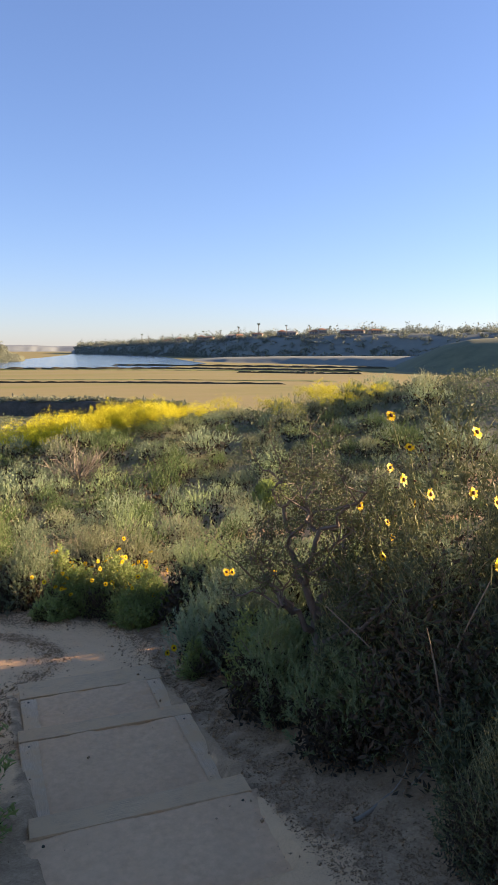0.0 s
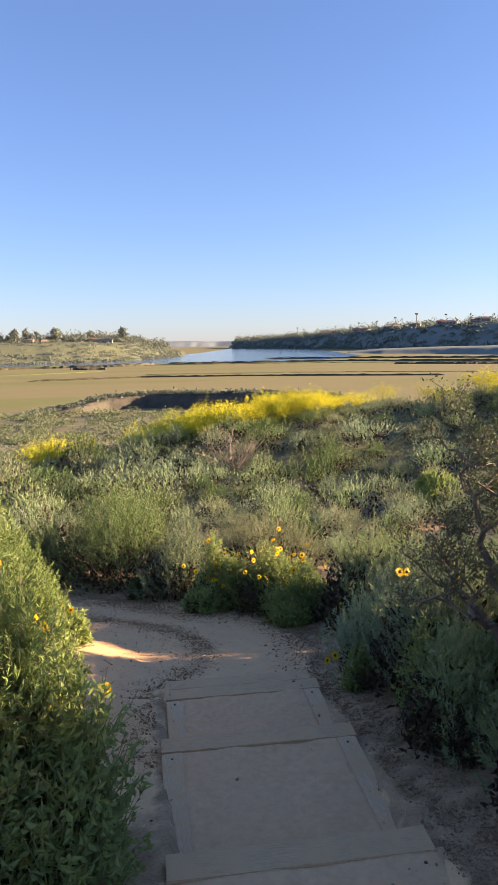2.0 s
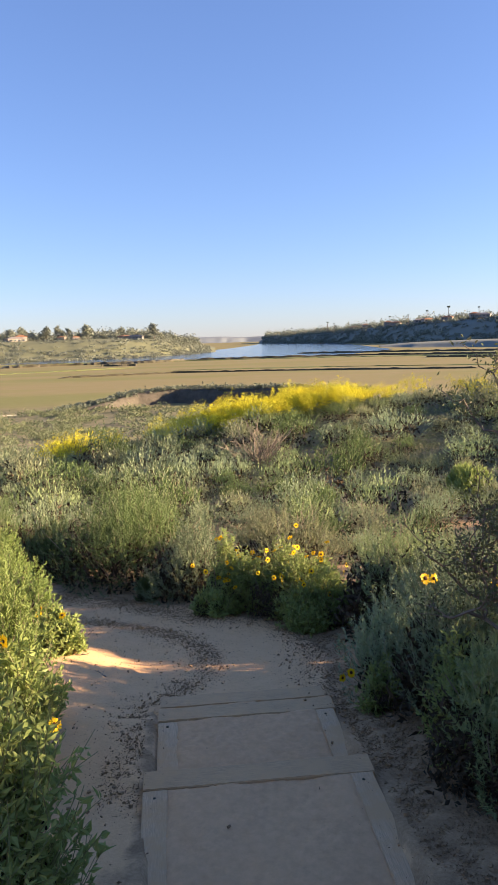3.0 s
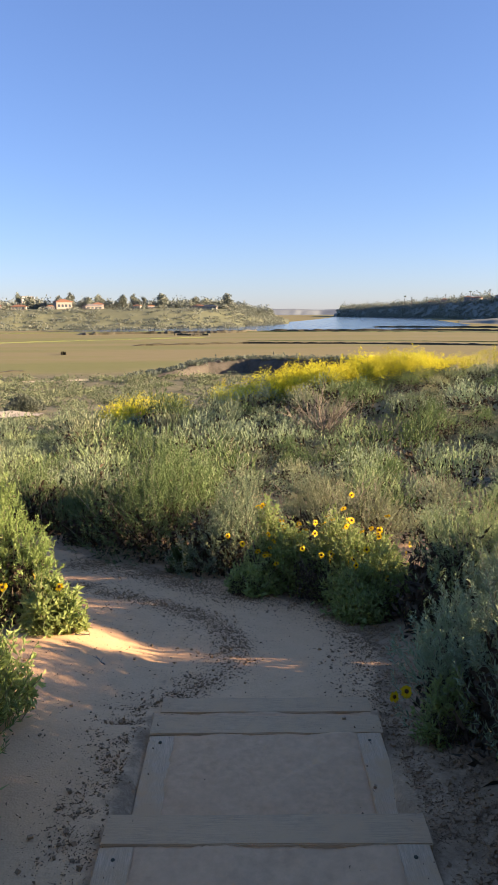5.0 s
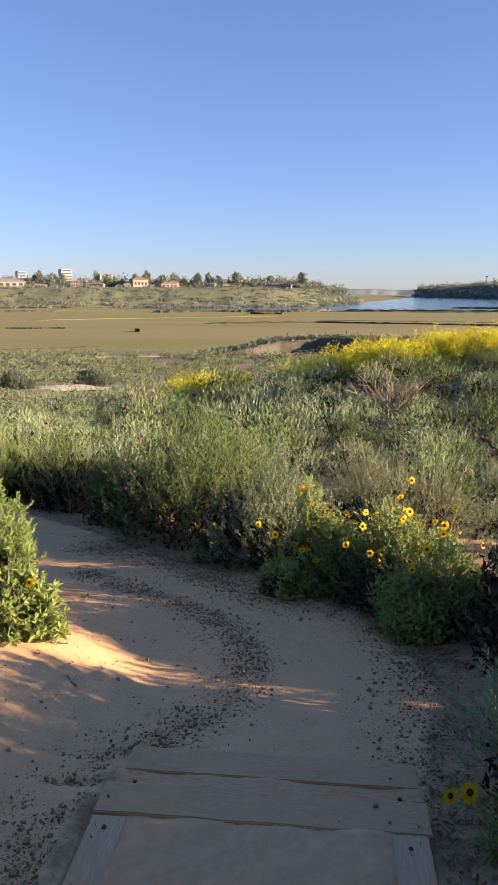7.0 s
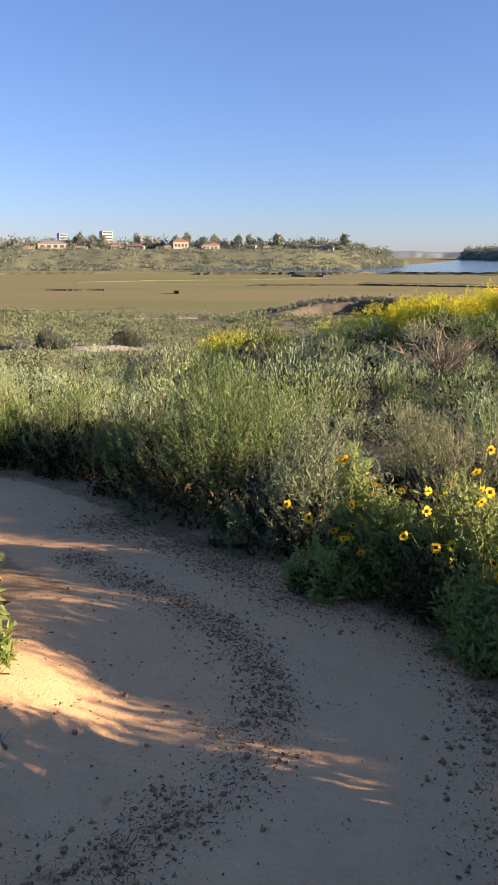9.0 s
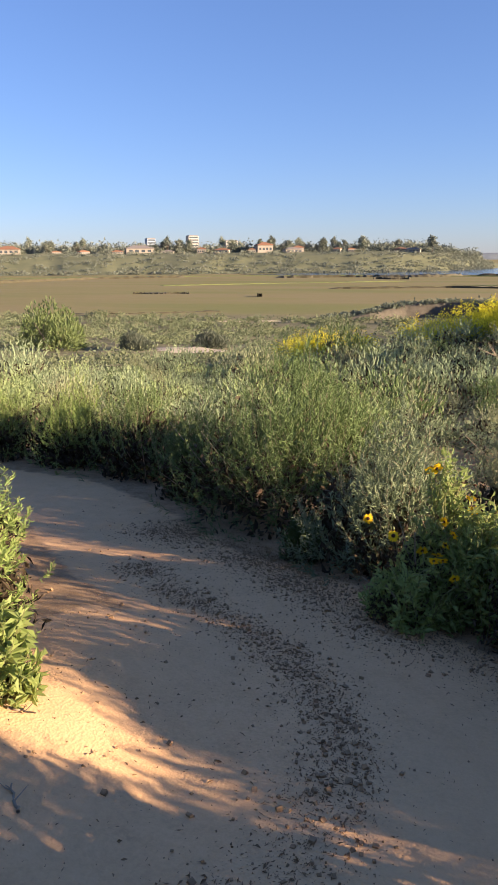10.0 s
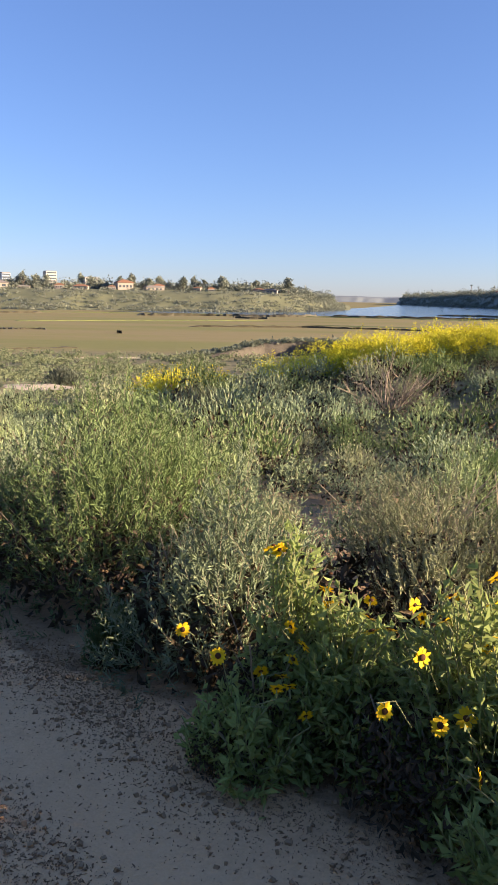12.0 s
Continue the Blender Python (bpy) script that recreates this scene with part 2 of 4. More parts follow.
    v = np.stack([p, mid + side * width * 0.5, p + d * length, mid - side * width * 0.5], 1).reshape(-1, 3)
    return v, np.arange(4 * n).reshape(n, 4)


def tubes(points, radii, sides=4):
    """Tapered tubes along polylines: points (n, k, 3), radii (n, k)."""
    n, k, _ = points.shape
    d = unit(np.gradient(points, axis=1))
    ref = np.where(np.abs(d[..., 2:3]) > 0.9, np.array([1.0, 0, 0]), np.array([0, 0, 1.0]))
    a = unit(np.cross(d, ref))
    b = np.cross(d, a)
    ang = np.arange(sides) * 2 * np.pi / sides
    ring = a[:, :, None] * np.cos(ang)[:, None] + b[:, :, None] * np.sin(ang)[:, None]
    v = points[:, :, None] + ring * radii[:, :, None, None]
    idx = np.arange(n * k * sides).reshape(n, k, sides)
    nxt = np.roll(idx, -1, 2)
    q = np.stack([idx[:, :-1], nxt[:, :-1], nxt[:, 1:], idx[:, 1:]], -1).reshape(-1, 4)
    return v.reshape(-1, 3), q


def joined(*pieces):
    vs, qs, off = [], [], 0
    for v, q in pieces:
        vs.append(v)
        qs.append(q + off)
        off += len(v)
    return np.concatenate(vs), np.concatenate(qs)


def boxes(centres, sizes, yaw, tilt=None):
    """Boxes, one for each row."""
    c = np.array([[x, y, z] for x in (-.5, .5) for y in (-.5, .5) for z in (-.5, .5)])
    v = c[None] * np.asarray(sizes)[:, None]
    yaw = np.asarray(yaw)
    if tilt is not None:
        t = np.asarray(tilt)
        v = np.stack([v[..., 0], v[..., 1] * np.cos(t)[:, None] - v[..., 2] * np.sin(t)[:, None], v[..., 1] * np.sin(t)[:, None] + v[..., 2] * np.cos(t)[:, None]], -1)
    v = np.stack([v[..., 0] * np.cos(yaw)[:, None] - v[..., 1] * np.sin(yaw)[:, None], v[..., 0] * np.sin(yaw)[:, None] + v[..., 1] * np.cos(yaw)[:, None], v[..., 2]], -1)
    v += np.asarray(centres)[:, None]
    f = np.array([[0, 1, 3, 2], [4, 6, 7, 5], [0, 4, 5, 1], [2, 3, 7, 6], [0, 2, 6, 4], [1, 5, 7, 3]])
    q = (f[None] + 8 * np.arange(len(v))[:, None, None]).reshape(-1, 4)
    return v.reshape(-1, 3), q


# ---- terrain ----
WAY = np.array([(-2.0, -30), (-0.9, -6), (0.1, -1.5), (0.48, 0.4), (0.36, 1.3), (0.36, 3.6), (0.38, 3.95), (0.42, 4.8), (0.25, 5.6), (-0.38, 6.4), (-1.3, 7.05), (-2.4, 8.2), (-3.3, 8.85), (-5, 9.15), (-9, 9.2), (-16, 9.0)])
WAY_HALF = np.array([0.7, 0.7, 0.75, 0.68, 0.52, 0.52, 0.64, 0.78, 0.72, 0.68, 0.6, 0.6, 0.6, 0.6, 0.6, 0.6])


def off_way(x, y):
    """Metres from the border of the trodden way; negative on it."""
    x, y = np.asarray(x, float), np.asarray(y, float)
    best = np.full(np.broadcast(x, y).shape, 1e9)
    for a, b, ha, hb in zip(WAY[:-1], WAY[1:], WAY_HALF[:-1], WAY_HALF[1:]):
        d = b - a
        t = np.clip(((x - a[0]) * d[0] + (y - a[1]) * d[1]) / (d @ d), 0, 1)
        best = np.minimum(best, np.hypot(x - a[0] - t * d[0], y - a[1] - t * d[1]) - (ha + (hb - ha) * t))
    return best


def ground(x, y):
    """Height of the land."""
    x, y = np.asarray(x, float), np.asarray(y, float)
    z = np.interp(y, [-60, -8, 0, 1.3, 2.45, 3.38, 3.75, 4.3, 8, 12, 20, 40, 70, 100, 130], [6.5, 2.2, 0.60, 0.40, 0.24, 0.10, -0.02, -0.10, -0.65, -1.05, -2.0, -3.9, -6.0, -6.9, -7.0])
    z = z + (2.4 - 0.9 * S((x - 5) / 8)) * np.exp(-((y - 28) / 6.5) ** 2) * S((x + 9) / 19)
    z = z + 2.9 * S((x - 3) / 24) * S((75 - y) / 35) * (0.25 + 0.75 * S((y - 7) / 12))
    z = z + 0.10 * S((x - 1.1) / 1.2) * S((12 - y) / 4)
    off = off_way(x, y)
    z = z + 0.22 * S((-x - 0.25) / 0.9) * S((y - 2.0) / 2.5) * S((6.6 - y) / 2.2)
    amp = S(off / 2.5) * S((135 - y) / 30)
    z = z + amp * (0.10 * np.sin(1.3 * x + 0.7 * y) * np.sin(0.9 * y - 0.5 * x) + 0.15 * np.sin(0.31 * x + 1) * np.sin(0.27 * y + 2))
    z = z + 0.004 * np.sin(7.1 * x + 2 * np.sin(3 * y)) * np.sin(6.3 * y + 1.0)
    return np.where(y > 130, -7.0, z)


def axis(fine_a, fine_b, step, far, growth=1.09):
    mid = list(np.arange(fine_a, fine_b + step / 2, step))
    lo, hi, s = [], [], step
    p = fine_b
    while p < far:
        s *= growth
        p += s
        hi.append(p)
    p, s = fine_a, step
    while p > -far:
        s *= growth
        p -= s
        lo.append(p)
    return np.array(lo[::-1] + mid + hi)


gx, gy = axis(-3.2, 3.0, 0.09, 4200), axis(0.6, 9.2, 0.09, 4200)
GX, GY = np.meshgrid(gx, gy)
GZ = ground(GX, GY)
rg = np.random.default_rng(3)
GZ += np.where((GY > 0) & (GY < 12) & (np.abs(GX) < 5), rg.normal(size=GZ.shape) * 0.003, 0) * (0.5 + 1.4 * S(off_way(GX, GY) / 0.3 + 0.5))
# the timbers stand in a shallow bed
bed = (GX > -0.17) & (GX < 0.93) & (GY > 0.4) & (GY < 3.8)
GZ = np.where(bed, np.where(GY > 3.42, -0.03, np.where(GY > 2.5, 0.06, np.where(GY > 1.28, 0.20, 0.35))), GZ)
idx = np.arange(GX.size).reshape(GX.shape)
ground_ob = new("ground", mesh_np("ground", np.stack([GX, GY, GZ], -1).reshape(-1, 3), np.stack([idx[:-1, :-1], idx[:-1, 1:], idx[1:, 1:], idx[1:, :-1]], -1).reshape(-1, 4), GROUND, True))
tagged(ground_ob, "trodden sandy path, littered scrub soil and tan salt marsh", "ground", kind="structure")
zone = ground_ob.data.color_attributes.new("zone", "FLOAT_COLOR", "POINT")
OFF = off_way(GX, GY)
zc = np.stack([1 - S((OFF + 0.18) / 0.36), S((GY - 11) / 6), S((GY - 96 + 6 * np.sin(GX * 0.06)) / 14), np.ones_like(GX)], -1)
# the bare bank beside the path
zc[..., 0] = np.maximum(zc[..., 0], 0.85 * S((GX + 1.5) / 0.3) * S((-0.1 - GX) / 0.3) * S((GY - 1.4) / 0.6) * S((6.4 - GY) / 0.6))
zone.data.foreach_set("color", zc.astype(np.float32).ravel())


def G(x, y):
    return float(ground(x, y))


# ---- timber steps ----
def plank(name, x0, x1, y0, y1, top, thick, material, parent, seed, yaw=0.0):
    """A worn timber with rounded, chipped edges; its origin is at its middle."""
    rng = np.random.default_rng(seed)
    bm = bmesh.new()
    bmesh.ops.create_cube(bm, size=1)
    lx, ly = x1 - x0, y1 - y0
    bmesh.ops.scale(bm, vec=(lx, ly, thick), verts=bm.verts)
    long_edges = [e for e in bm.edges if abs((e.verts[0].co - e.verts[1].co).x if lx > ly else (e.verts[0].co - e.verts[1].co).y) > 0.5 * max(lx, ly)]
    bmesh.ops.subdivide_edges(bm, edges=long_edges, cuts=9)
    sharp = [e for e in bm.edges if len(e.link_faces) == 2 and e.calc_face_angle() > 0.5]
    bmesh.ops.bevel(bm, geom=sharp, offset=0.004, segments=2, affect="EDGES")
    for v in bm.verts:
        s = noise.noise(Vector((v.co.x * 9 + seed, v.co.y * 9, v.co.z * 9)))
        v.co += Vector((0, 0, 1)) * s * 0.004 + Vector((0.3, 1, 0)) * noise.noise(Vector((v.co.x * 6, seed, v.co.y * 14))) * 0.006
    me = bpy.data.meshes.new(name)
    bm.to_mesh(me)
    bm.free()
    me.materials.append(material)
    ob = under(name, me, parent)
    ob.matrix_basis = pose((x0 + x1) / 2, (y0 + y1) / 2, top - thick / 2, float(rng.normal()) * 0.4, 0, yaw)
    return ob


def bolt(x, y, z, parent):
    bm = bmesh.new()
    bmesh.ops.create_cone(bm, cap_ends=True, segments=10, radius1=0.009, radius2=0.007, depth=0.006)
    me = bpy.data.meshes.new("bolt")
    bm.to_mesh(me)
    bm.free()
    me.materials.append(MUD)
    under("bolt", me, parent, "rusted bolt head").location = (x, y, z + 0.002)


def tread(x0, x1, y0, y1, top, parent, seed):
    """The trodden earth held by a frame."""
    lap = 0.045
    xs, ys = np.linspace(x0 - lap, x1 + lap, 76), np.linspace(y0 - lap, y1 + lap, 60)
    X, Y = np.meshgrid(xs, ys)
    rng = np.random.default_rng(seed)
    rim_off = np.minimum(np.minimum(X - xs[0], xs[-1] - X), np.minimum(Y - ys[0], ys[-1] - Y))
    Z = top - 0.003 + 0.005 * np.sin(4 * X + seed) * np.sin(5 * Y) + 0.004 * np.cos(9 * X - 6 * Y) + 0.004 * np.sin(23 * X + 3 * np.sin(7 * Y)) * np.sin(19 * Y + seed) + rng.normal(size=X.shape) * 0.0016 - 0.02 * (1 - S(rim_off / 0.06))
    i = np.arange(X.size).reshape(X.shape)
    top_q = np.stack([i[:-1, :-1], i[:-1, 1:], i[1:, 1:], i[1:, :-1]], -1).reshape(-1, 4)
    rim = np.concatenate([i[0, :], i[1:, -1], i[-1, -2::-1], i[-2:0:-1, 0]])
    v = np.stack([X, Y, Z], -1).reshape(-1, 3)
    low = v[rim] - np.array([0, 0, 0.16])
    j = len(v) + np.arange(len(rim))
    side = np.stack([rim, j, np.roll(j, -1), np.roll(rim, -1)], -1)
    under("earth_fill", mesh_np("earth_fill", np.concatenate([v, low]), np.concatenate([top_q, side]), DIRT, True), parent, "trodden sandy earth fill")


def step(top, y_front, deep, x0, x1, back, left, right, seed, label):
    """A timber riser, its two side boards and the earth between them."""
    s = thing("timber_step", (x0 + x1) / 2, y_front, top - 0.14)
    s.matrix_parent_inverse = Matrix()
    off = Matrix.Translation(s.location).inverted()
    plank("riser", x0, x1, y_front - deep, y_front, top, 0.14, TIMBER, s, seed, yaw=-0.5)
    if left:
        plank("side_board", x0 + 0.0, x0 + 0.125, back, y_front - deep - 0.006, top - 0.002, 0.09, BOARD, s, seed + 1)
    if right:
        plank("side_board", x1 - 0.135, x1 - 0.015, back, y_front - deep - 0.006, top - 0.002, 0.09, BOARD, s, seed + 2)
    for bx in (x0 + 0.06, x1 - 0.08):
        bolt(bx, y_front - deep - 0.07, top - 0.001, s)
    tread(x0 + (0.127 if left else 0.0), x1 - (0.137 if right else 0.0), back, y_front - deep - 0.004, top, s, seed)
    for c in s.children:
        c.matrix_basis = off @ c.matrix_basis
    return tagged(s, label, "step", "timber steps of the path")


step(0.035, 3.83, 0.15, -0.185, 0.965, 3.47, False, False, 11, "grey weathered timber sill sunk in the sandy path")
step(0.147, 3.46, 0.155, -0.19, 0.955, 2.55, True, True, 21, "weathered timber step with boarded sides and earth fill")
step(0.292, 2.545, 0.16, -0.245, 0.955, 1.33, True, True, 31, "weathered timber step with earth-covered boards")
step(0.446, 1.325, 0.17, -0.255, 0.945, 0.35, False, False, 41, "grey timber step half buried in earth")


# ---- plants ----
def lobes_of(rng, R, H, n):
    """The sub-domes that make a bush's uneven outline: centre, radius and height of each."""
    a = rng.uniform(0, 2 * np.pi, n)
    r = R * 0.62 * np.sqrt(rng.uniform(0, 1, n))
    c = np.stack([r * np.cos(a), r * np.sin(a), np.zeros(n)], -1)
    rad = R * rng.uniform(0.32, 0.52, n)
    top = H * rng.uniform(0.55, 1.0, n) * (1 - 0.35 * (r / R) ** 2)
    c[0], top[0] = 0, H
    return c, rad, top


def shoots(rng, R, H, n_lobes, n, low=0.12):
    """Points on the lobes' outsides with the way that a shoot there grows."""
    c, rad, top = lobes_of(rng, R, H, n_lobes)
    k = rng.integers(0, n_lobes, n)
    u = unit(rng.normal(size=(n, 3)))
    u[:, 2] = np.abs(u[:, 2])
    f = np.where(rng.uniform(size=n) < 0.75, rng.uniform(0.82, 1.0, n), rng.uniform(0.45, 0.82, n))[:, None]
    p = c[k] + u * np.stack([rad[k], rad[k], top[k] * (1 - low)], -1) * f
    p[:, 2] += low * top[k]
    return p, u


def curved(p, d, length, rng, k=4, bend=0.25):
    """Polylines that start at p along d and bend upwards and about."""
    t = np.linspace(0, 1, k)[None, :, None]
    w = rng.normal(size=p.shape) * bend
    w[:, 2] = np.abs(w[:, 2]) + 0.12
    return p[:, None] + (d[:, None] * t + w[:, None] * t * t * 0.5) * length[:, None, None]


def woody(rng, R, H, n, thick):
    a = rng.uniform(0, 2 * np.pi, n)
    wide = min(1.0, 1.2 * R / H)
    d = unit(np.stack([np.cos(a) * rng.uniform(0.2, 1.0, n) * wide, np.sin(a) * rng.uniform(0.2, 1.0, n) * wide, rng.uniform(0.5, 1.1, n)], -1))
    pts = curved(rng.normal(size=(n, 3)) * np.array([0.12, 0.12, 0.0]) * R, d, rng.uniform(0.5, 0.85, n) * np.minimum(H * 0.85, np.hypot(R, H) * 0.6), rng, 6, 0.3)
    return tubes(pts, thick * np.linspace(1, 0.3, 6)[None] * rng.uniform(0.5, 1.2, n)[:, None], 5)


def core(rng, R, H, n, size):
    """Dead leaves and twigs inside a bush, near black to deepen its inner shade."""
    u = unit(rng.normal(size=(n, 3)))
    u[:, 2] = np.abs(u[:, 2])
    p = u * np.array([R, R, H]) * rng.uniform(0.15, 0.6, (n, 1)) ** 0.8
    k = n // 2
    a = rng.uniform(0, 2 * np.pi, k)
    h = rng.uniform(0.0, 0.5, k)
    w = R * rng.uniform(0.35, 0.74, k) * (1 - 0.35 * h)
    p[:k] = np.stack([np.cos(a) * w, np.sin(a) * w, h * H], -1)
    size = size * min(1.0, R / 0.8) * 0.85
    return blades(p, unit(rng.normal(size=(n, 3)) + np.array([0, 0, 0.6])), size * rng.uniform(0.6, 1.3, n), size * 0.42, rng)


def sage(name, seed, R, H, n, per, leaf, wide, material, sprig=0.26, n_lobes=7, twigs=16, spread=0.8):
    """Sagebrush: plumes of narrow leaves that fan up and out from a woody, shade-dark, dead-leaved core."""
    rng = np.random.default_rng(seed)
    root = thing(name)
    p, u = shoots(rng, R, H, n_lobes, int(n * 1.3))
    keep = (p[:, 2] > H * rng.uniform(0.36, 0.56, len(p))) | (rng.uniform(size=len(p)) < (0.24 if per > 18 else 0.13))
    p, u = p[keep], u[keep]
    n = len(p)
    d = unit(u * np.array([1.0, 1.0, 0.5]) + unit(p) * 0.3 + np.array([0, 0, 0.22]) + rng.normal(size=(n, 3)) * 0.24)
    ln = sprig * rng.uniform(0.6, 1.5, n)
    k = 6 if per > 18 else 4
    st = np.linspace(0, 1, k)[None, :, None]
    rise = np.concatenate([rng.normal(size=(n, 2)) * 0.10, rng.uniform(0.12, 0.48, (n, 1))], 1)
    sweep = d[:, None] * (st - 0.42 * st ** 2) + rise[:, None] * st ** 2
    base = p - (d * 0.58 + rise)[:, :] * ln[:, None] * 0.55
    base[:, 2] = np.maximum(base[:, 2], 0.02)
    pts = base[:, None] + sweep * ln[:, None, None]
    t = np.tile(np.linspace(0.1, 1.0, per), (n, 1)) + rng.uniform(-0.02, 0.02, (n, per))
    seg = np.clip(t, 0, 0.999) * (k - 1)
    i0 = seg.astype(int)
    fr = (seg - i0)[..., None]
    rows = np.arange(n)[:, None]
    lp = pts[rows, i0] * (1 - fr) + pts[rows, i0 + 1] * fr
    tan = unit(pts[rows, i0 + 1] - pts[rows, i0])
    ld = unit(tan + unit(rng.normal(size=(n, per, 3))) * spread * 1.15)
    ll = leaf * rng.uniform(0.75, 1.2, (n, per)) * (1.2 - 0.6 * t)
    lv = blades(lp.reshape(-1, 3), ld.reshape(-1, 3), ll.ravel(), wide * rng.uniform(0.7, 1.2, n * per), rng)
    # shorter shoots below the outer ones close the dome
    m = 1500 if per > 18 else 380
    big = 0.075 if per > 18 else 0.12
    q, w = shoots(np.random.default_rng(seed), R * 0.9, H * 0.86, n_lobes, m)
    q, w = q[q[:, 2] > 0.36 * H], w[q[:, 2] > 0.36 * H]
    inner = blades(q, unit(w * 0.7 + np.array([0, 0, 0.75]) + rng.normal(size=q.shape) * 0.3), big * rng.uniform(0.6, 1.3, len(q)), big * 0.21, rng)
    under("foliage", mesh_np("foliage", *joined(lv, inner), material), root)["kind"] = "stuff"
    under("dead_leaf_core", mesh_np("dead_leaf_core", *core(rng, R, H, 2600 if per > 18 else 160, 0.10 if per > 18 else 0.15), DEAD_LEAF_SHADE), root, "brown dead leaves darkened for the shade inside the bush")["kind"] = "stuff"
    frame_wood = woody(rng, R, H, twigs, 0.009)
    if per > 18:
        frame_wood = joined(frame_wood, tubes(pts[::3], np.linspace(0.0016, 0.0008, k)[None] * np.ones((len(pts[::3]), 1)), 3))
    under("woody_frame", mesh_np("woody_frame", *frame_wood, TWIG), root, "grey woody branches")["kind"] = "stuff"
    return root


def petal_mesh(seed, size=0.026, n=14):
    rng = np.random.default_rng(seed)
    a = np.arange(n) * 2 * np.pi / n + rng.normal(size=n) * 0.08
    r0, r1 = 0.28 * size, size * rng.uniform(0.85, 1.1, n)
    w = size * 0.21
    ca, sa = np.cos(a), np.sin(a)
    out, side = np.stack([ca, sa, 0 * a], -1), np.stack([-sa, ca, 0 * a], -1)
    up = np.array([0, 0, 1.0])
    lift = rng.uniform(-0.15, 0.2, n)[:, None]
    v = np.stack([out * r0 - side * w * 0.5, out * r0 + side * w * 0.5, out * (r0 + (r1[:, None] - r0) * 0.55) + side * w + up * lift * size * 0.5, out * (r0 + (r1[:, None] - r0) * 0.55) - side * w + up * lift * size * 0.5,
                  out * r1[:, None] + side * w * 0.35 + up * lift * size, out * r1[:, None] - side * w * 0.35 + up * lift * size], 1)
    b = 6 * np.arange(n)[:, None]
    q = np.concatenate([b + np.array([[0, 1, 2, 3]]), b + np.array([[3, 2, 4, 5]])])
    return mesh_np("flower", v.reshape(-1, 3), q, PETAL)


def disc_mesh(size=0.026):
    bm = bmesh.new()
    bmesh.ops.create_uvsphere(bm, u_segments=10, v_segments=6, radius=size * 0.36)
    bmesh.ops.scale(bm, vec=(1, 1, 0.5), verts=bm.verts)
    me = bpy.data.meshes.new("flower_disc")
    bm.to_mesh(me)
    bm.free()
    me.materials.append(DISC)
    return me


PETALS, DISCS = [petal_mesh(s) for s in (1, 2, 3)], disc_mesh()


def flower(root, p, start, face, k, size=1.0):
    """A yellow daisy with its dark disc and its bent stalk, on a bush."""
    p, start, face = Vector(p), Vector(start), Vector(face).normalized()
    f = under("flower", PETALS[k % 3], root, "yellow daisy with a dark brown disc")
    f.matrix_basis = Matrix.Translation(p) @ face.to_track_quat("Z", "Y").to_matrix().to_4x4() @ Matrix.Scale(size, 4)
    under("flower_disc", DISCS, f, "dark brown disc").location = (0, 0, 0.003)
    b = p - face * 0.05
    mid = (start + b) / 2 + Vector((0, 0, 0.05))
    pts = np.array([[start, mid, b + Vector((0, 0, 0.01)), p]], float)
    under("stalk", mesh_np("stalk", *tubes(pts, np.full((1, 4), 0.0022), 4), STEM), root)


def seed_head(root, p, start):
    """A withered head on a pale, bent stalk."""
    s = Vector(start)
    e = Vector(p)
    h = under("seed_head", DISCS, root, "withered brown flower head")
    h.location = e
    mid = (s + e) / 2 + Vector((0.02, 0.01, 0.05))
    under("stalk", mesh_np("stalk", *tubes(np.array([[s, mid, e]], float), np.full((1, 3), 0.0022), 4), STEM), root)


def daisies(root, places):
    """Flowers of a bush at given places of the world."""
    back = root.matrix_basis.inverted()
    for k, w in enumerate(places):
        p = back @ Vector(w)
        s = Vector((p.x * 0.7, p.y * 0.7, p.z * 0.8))
        s = p + (s - p).normalized() * 0.2
        face = back.to_3x3() @ Vector((0.25 + 0.3 * math.sin(3 * k), -0.8, 0.35 + 0.2 * math.cos(2 * k)))
        flower(root, p, s, face, k, 1.15 + 0.15 * math.sin(5 * k))


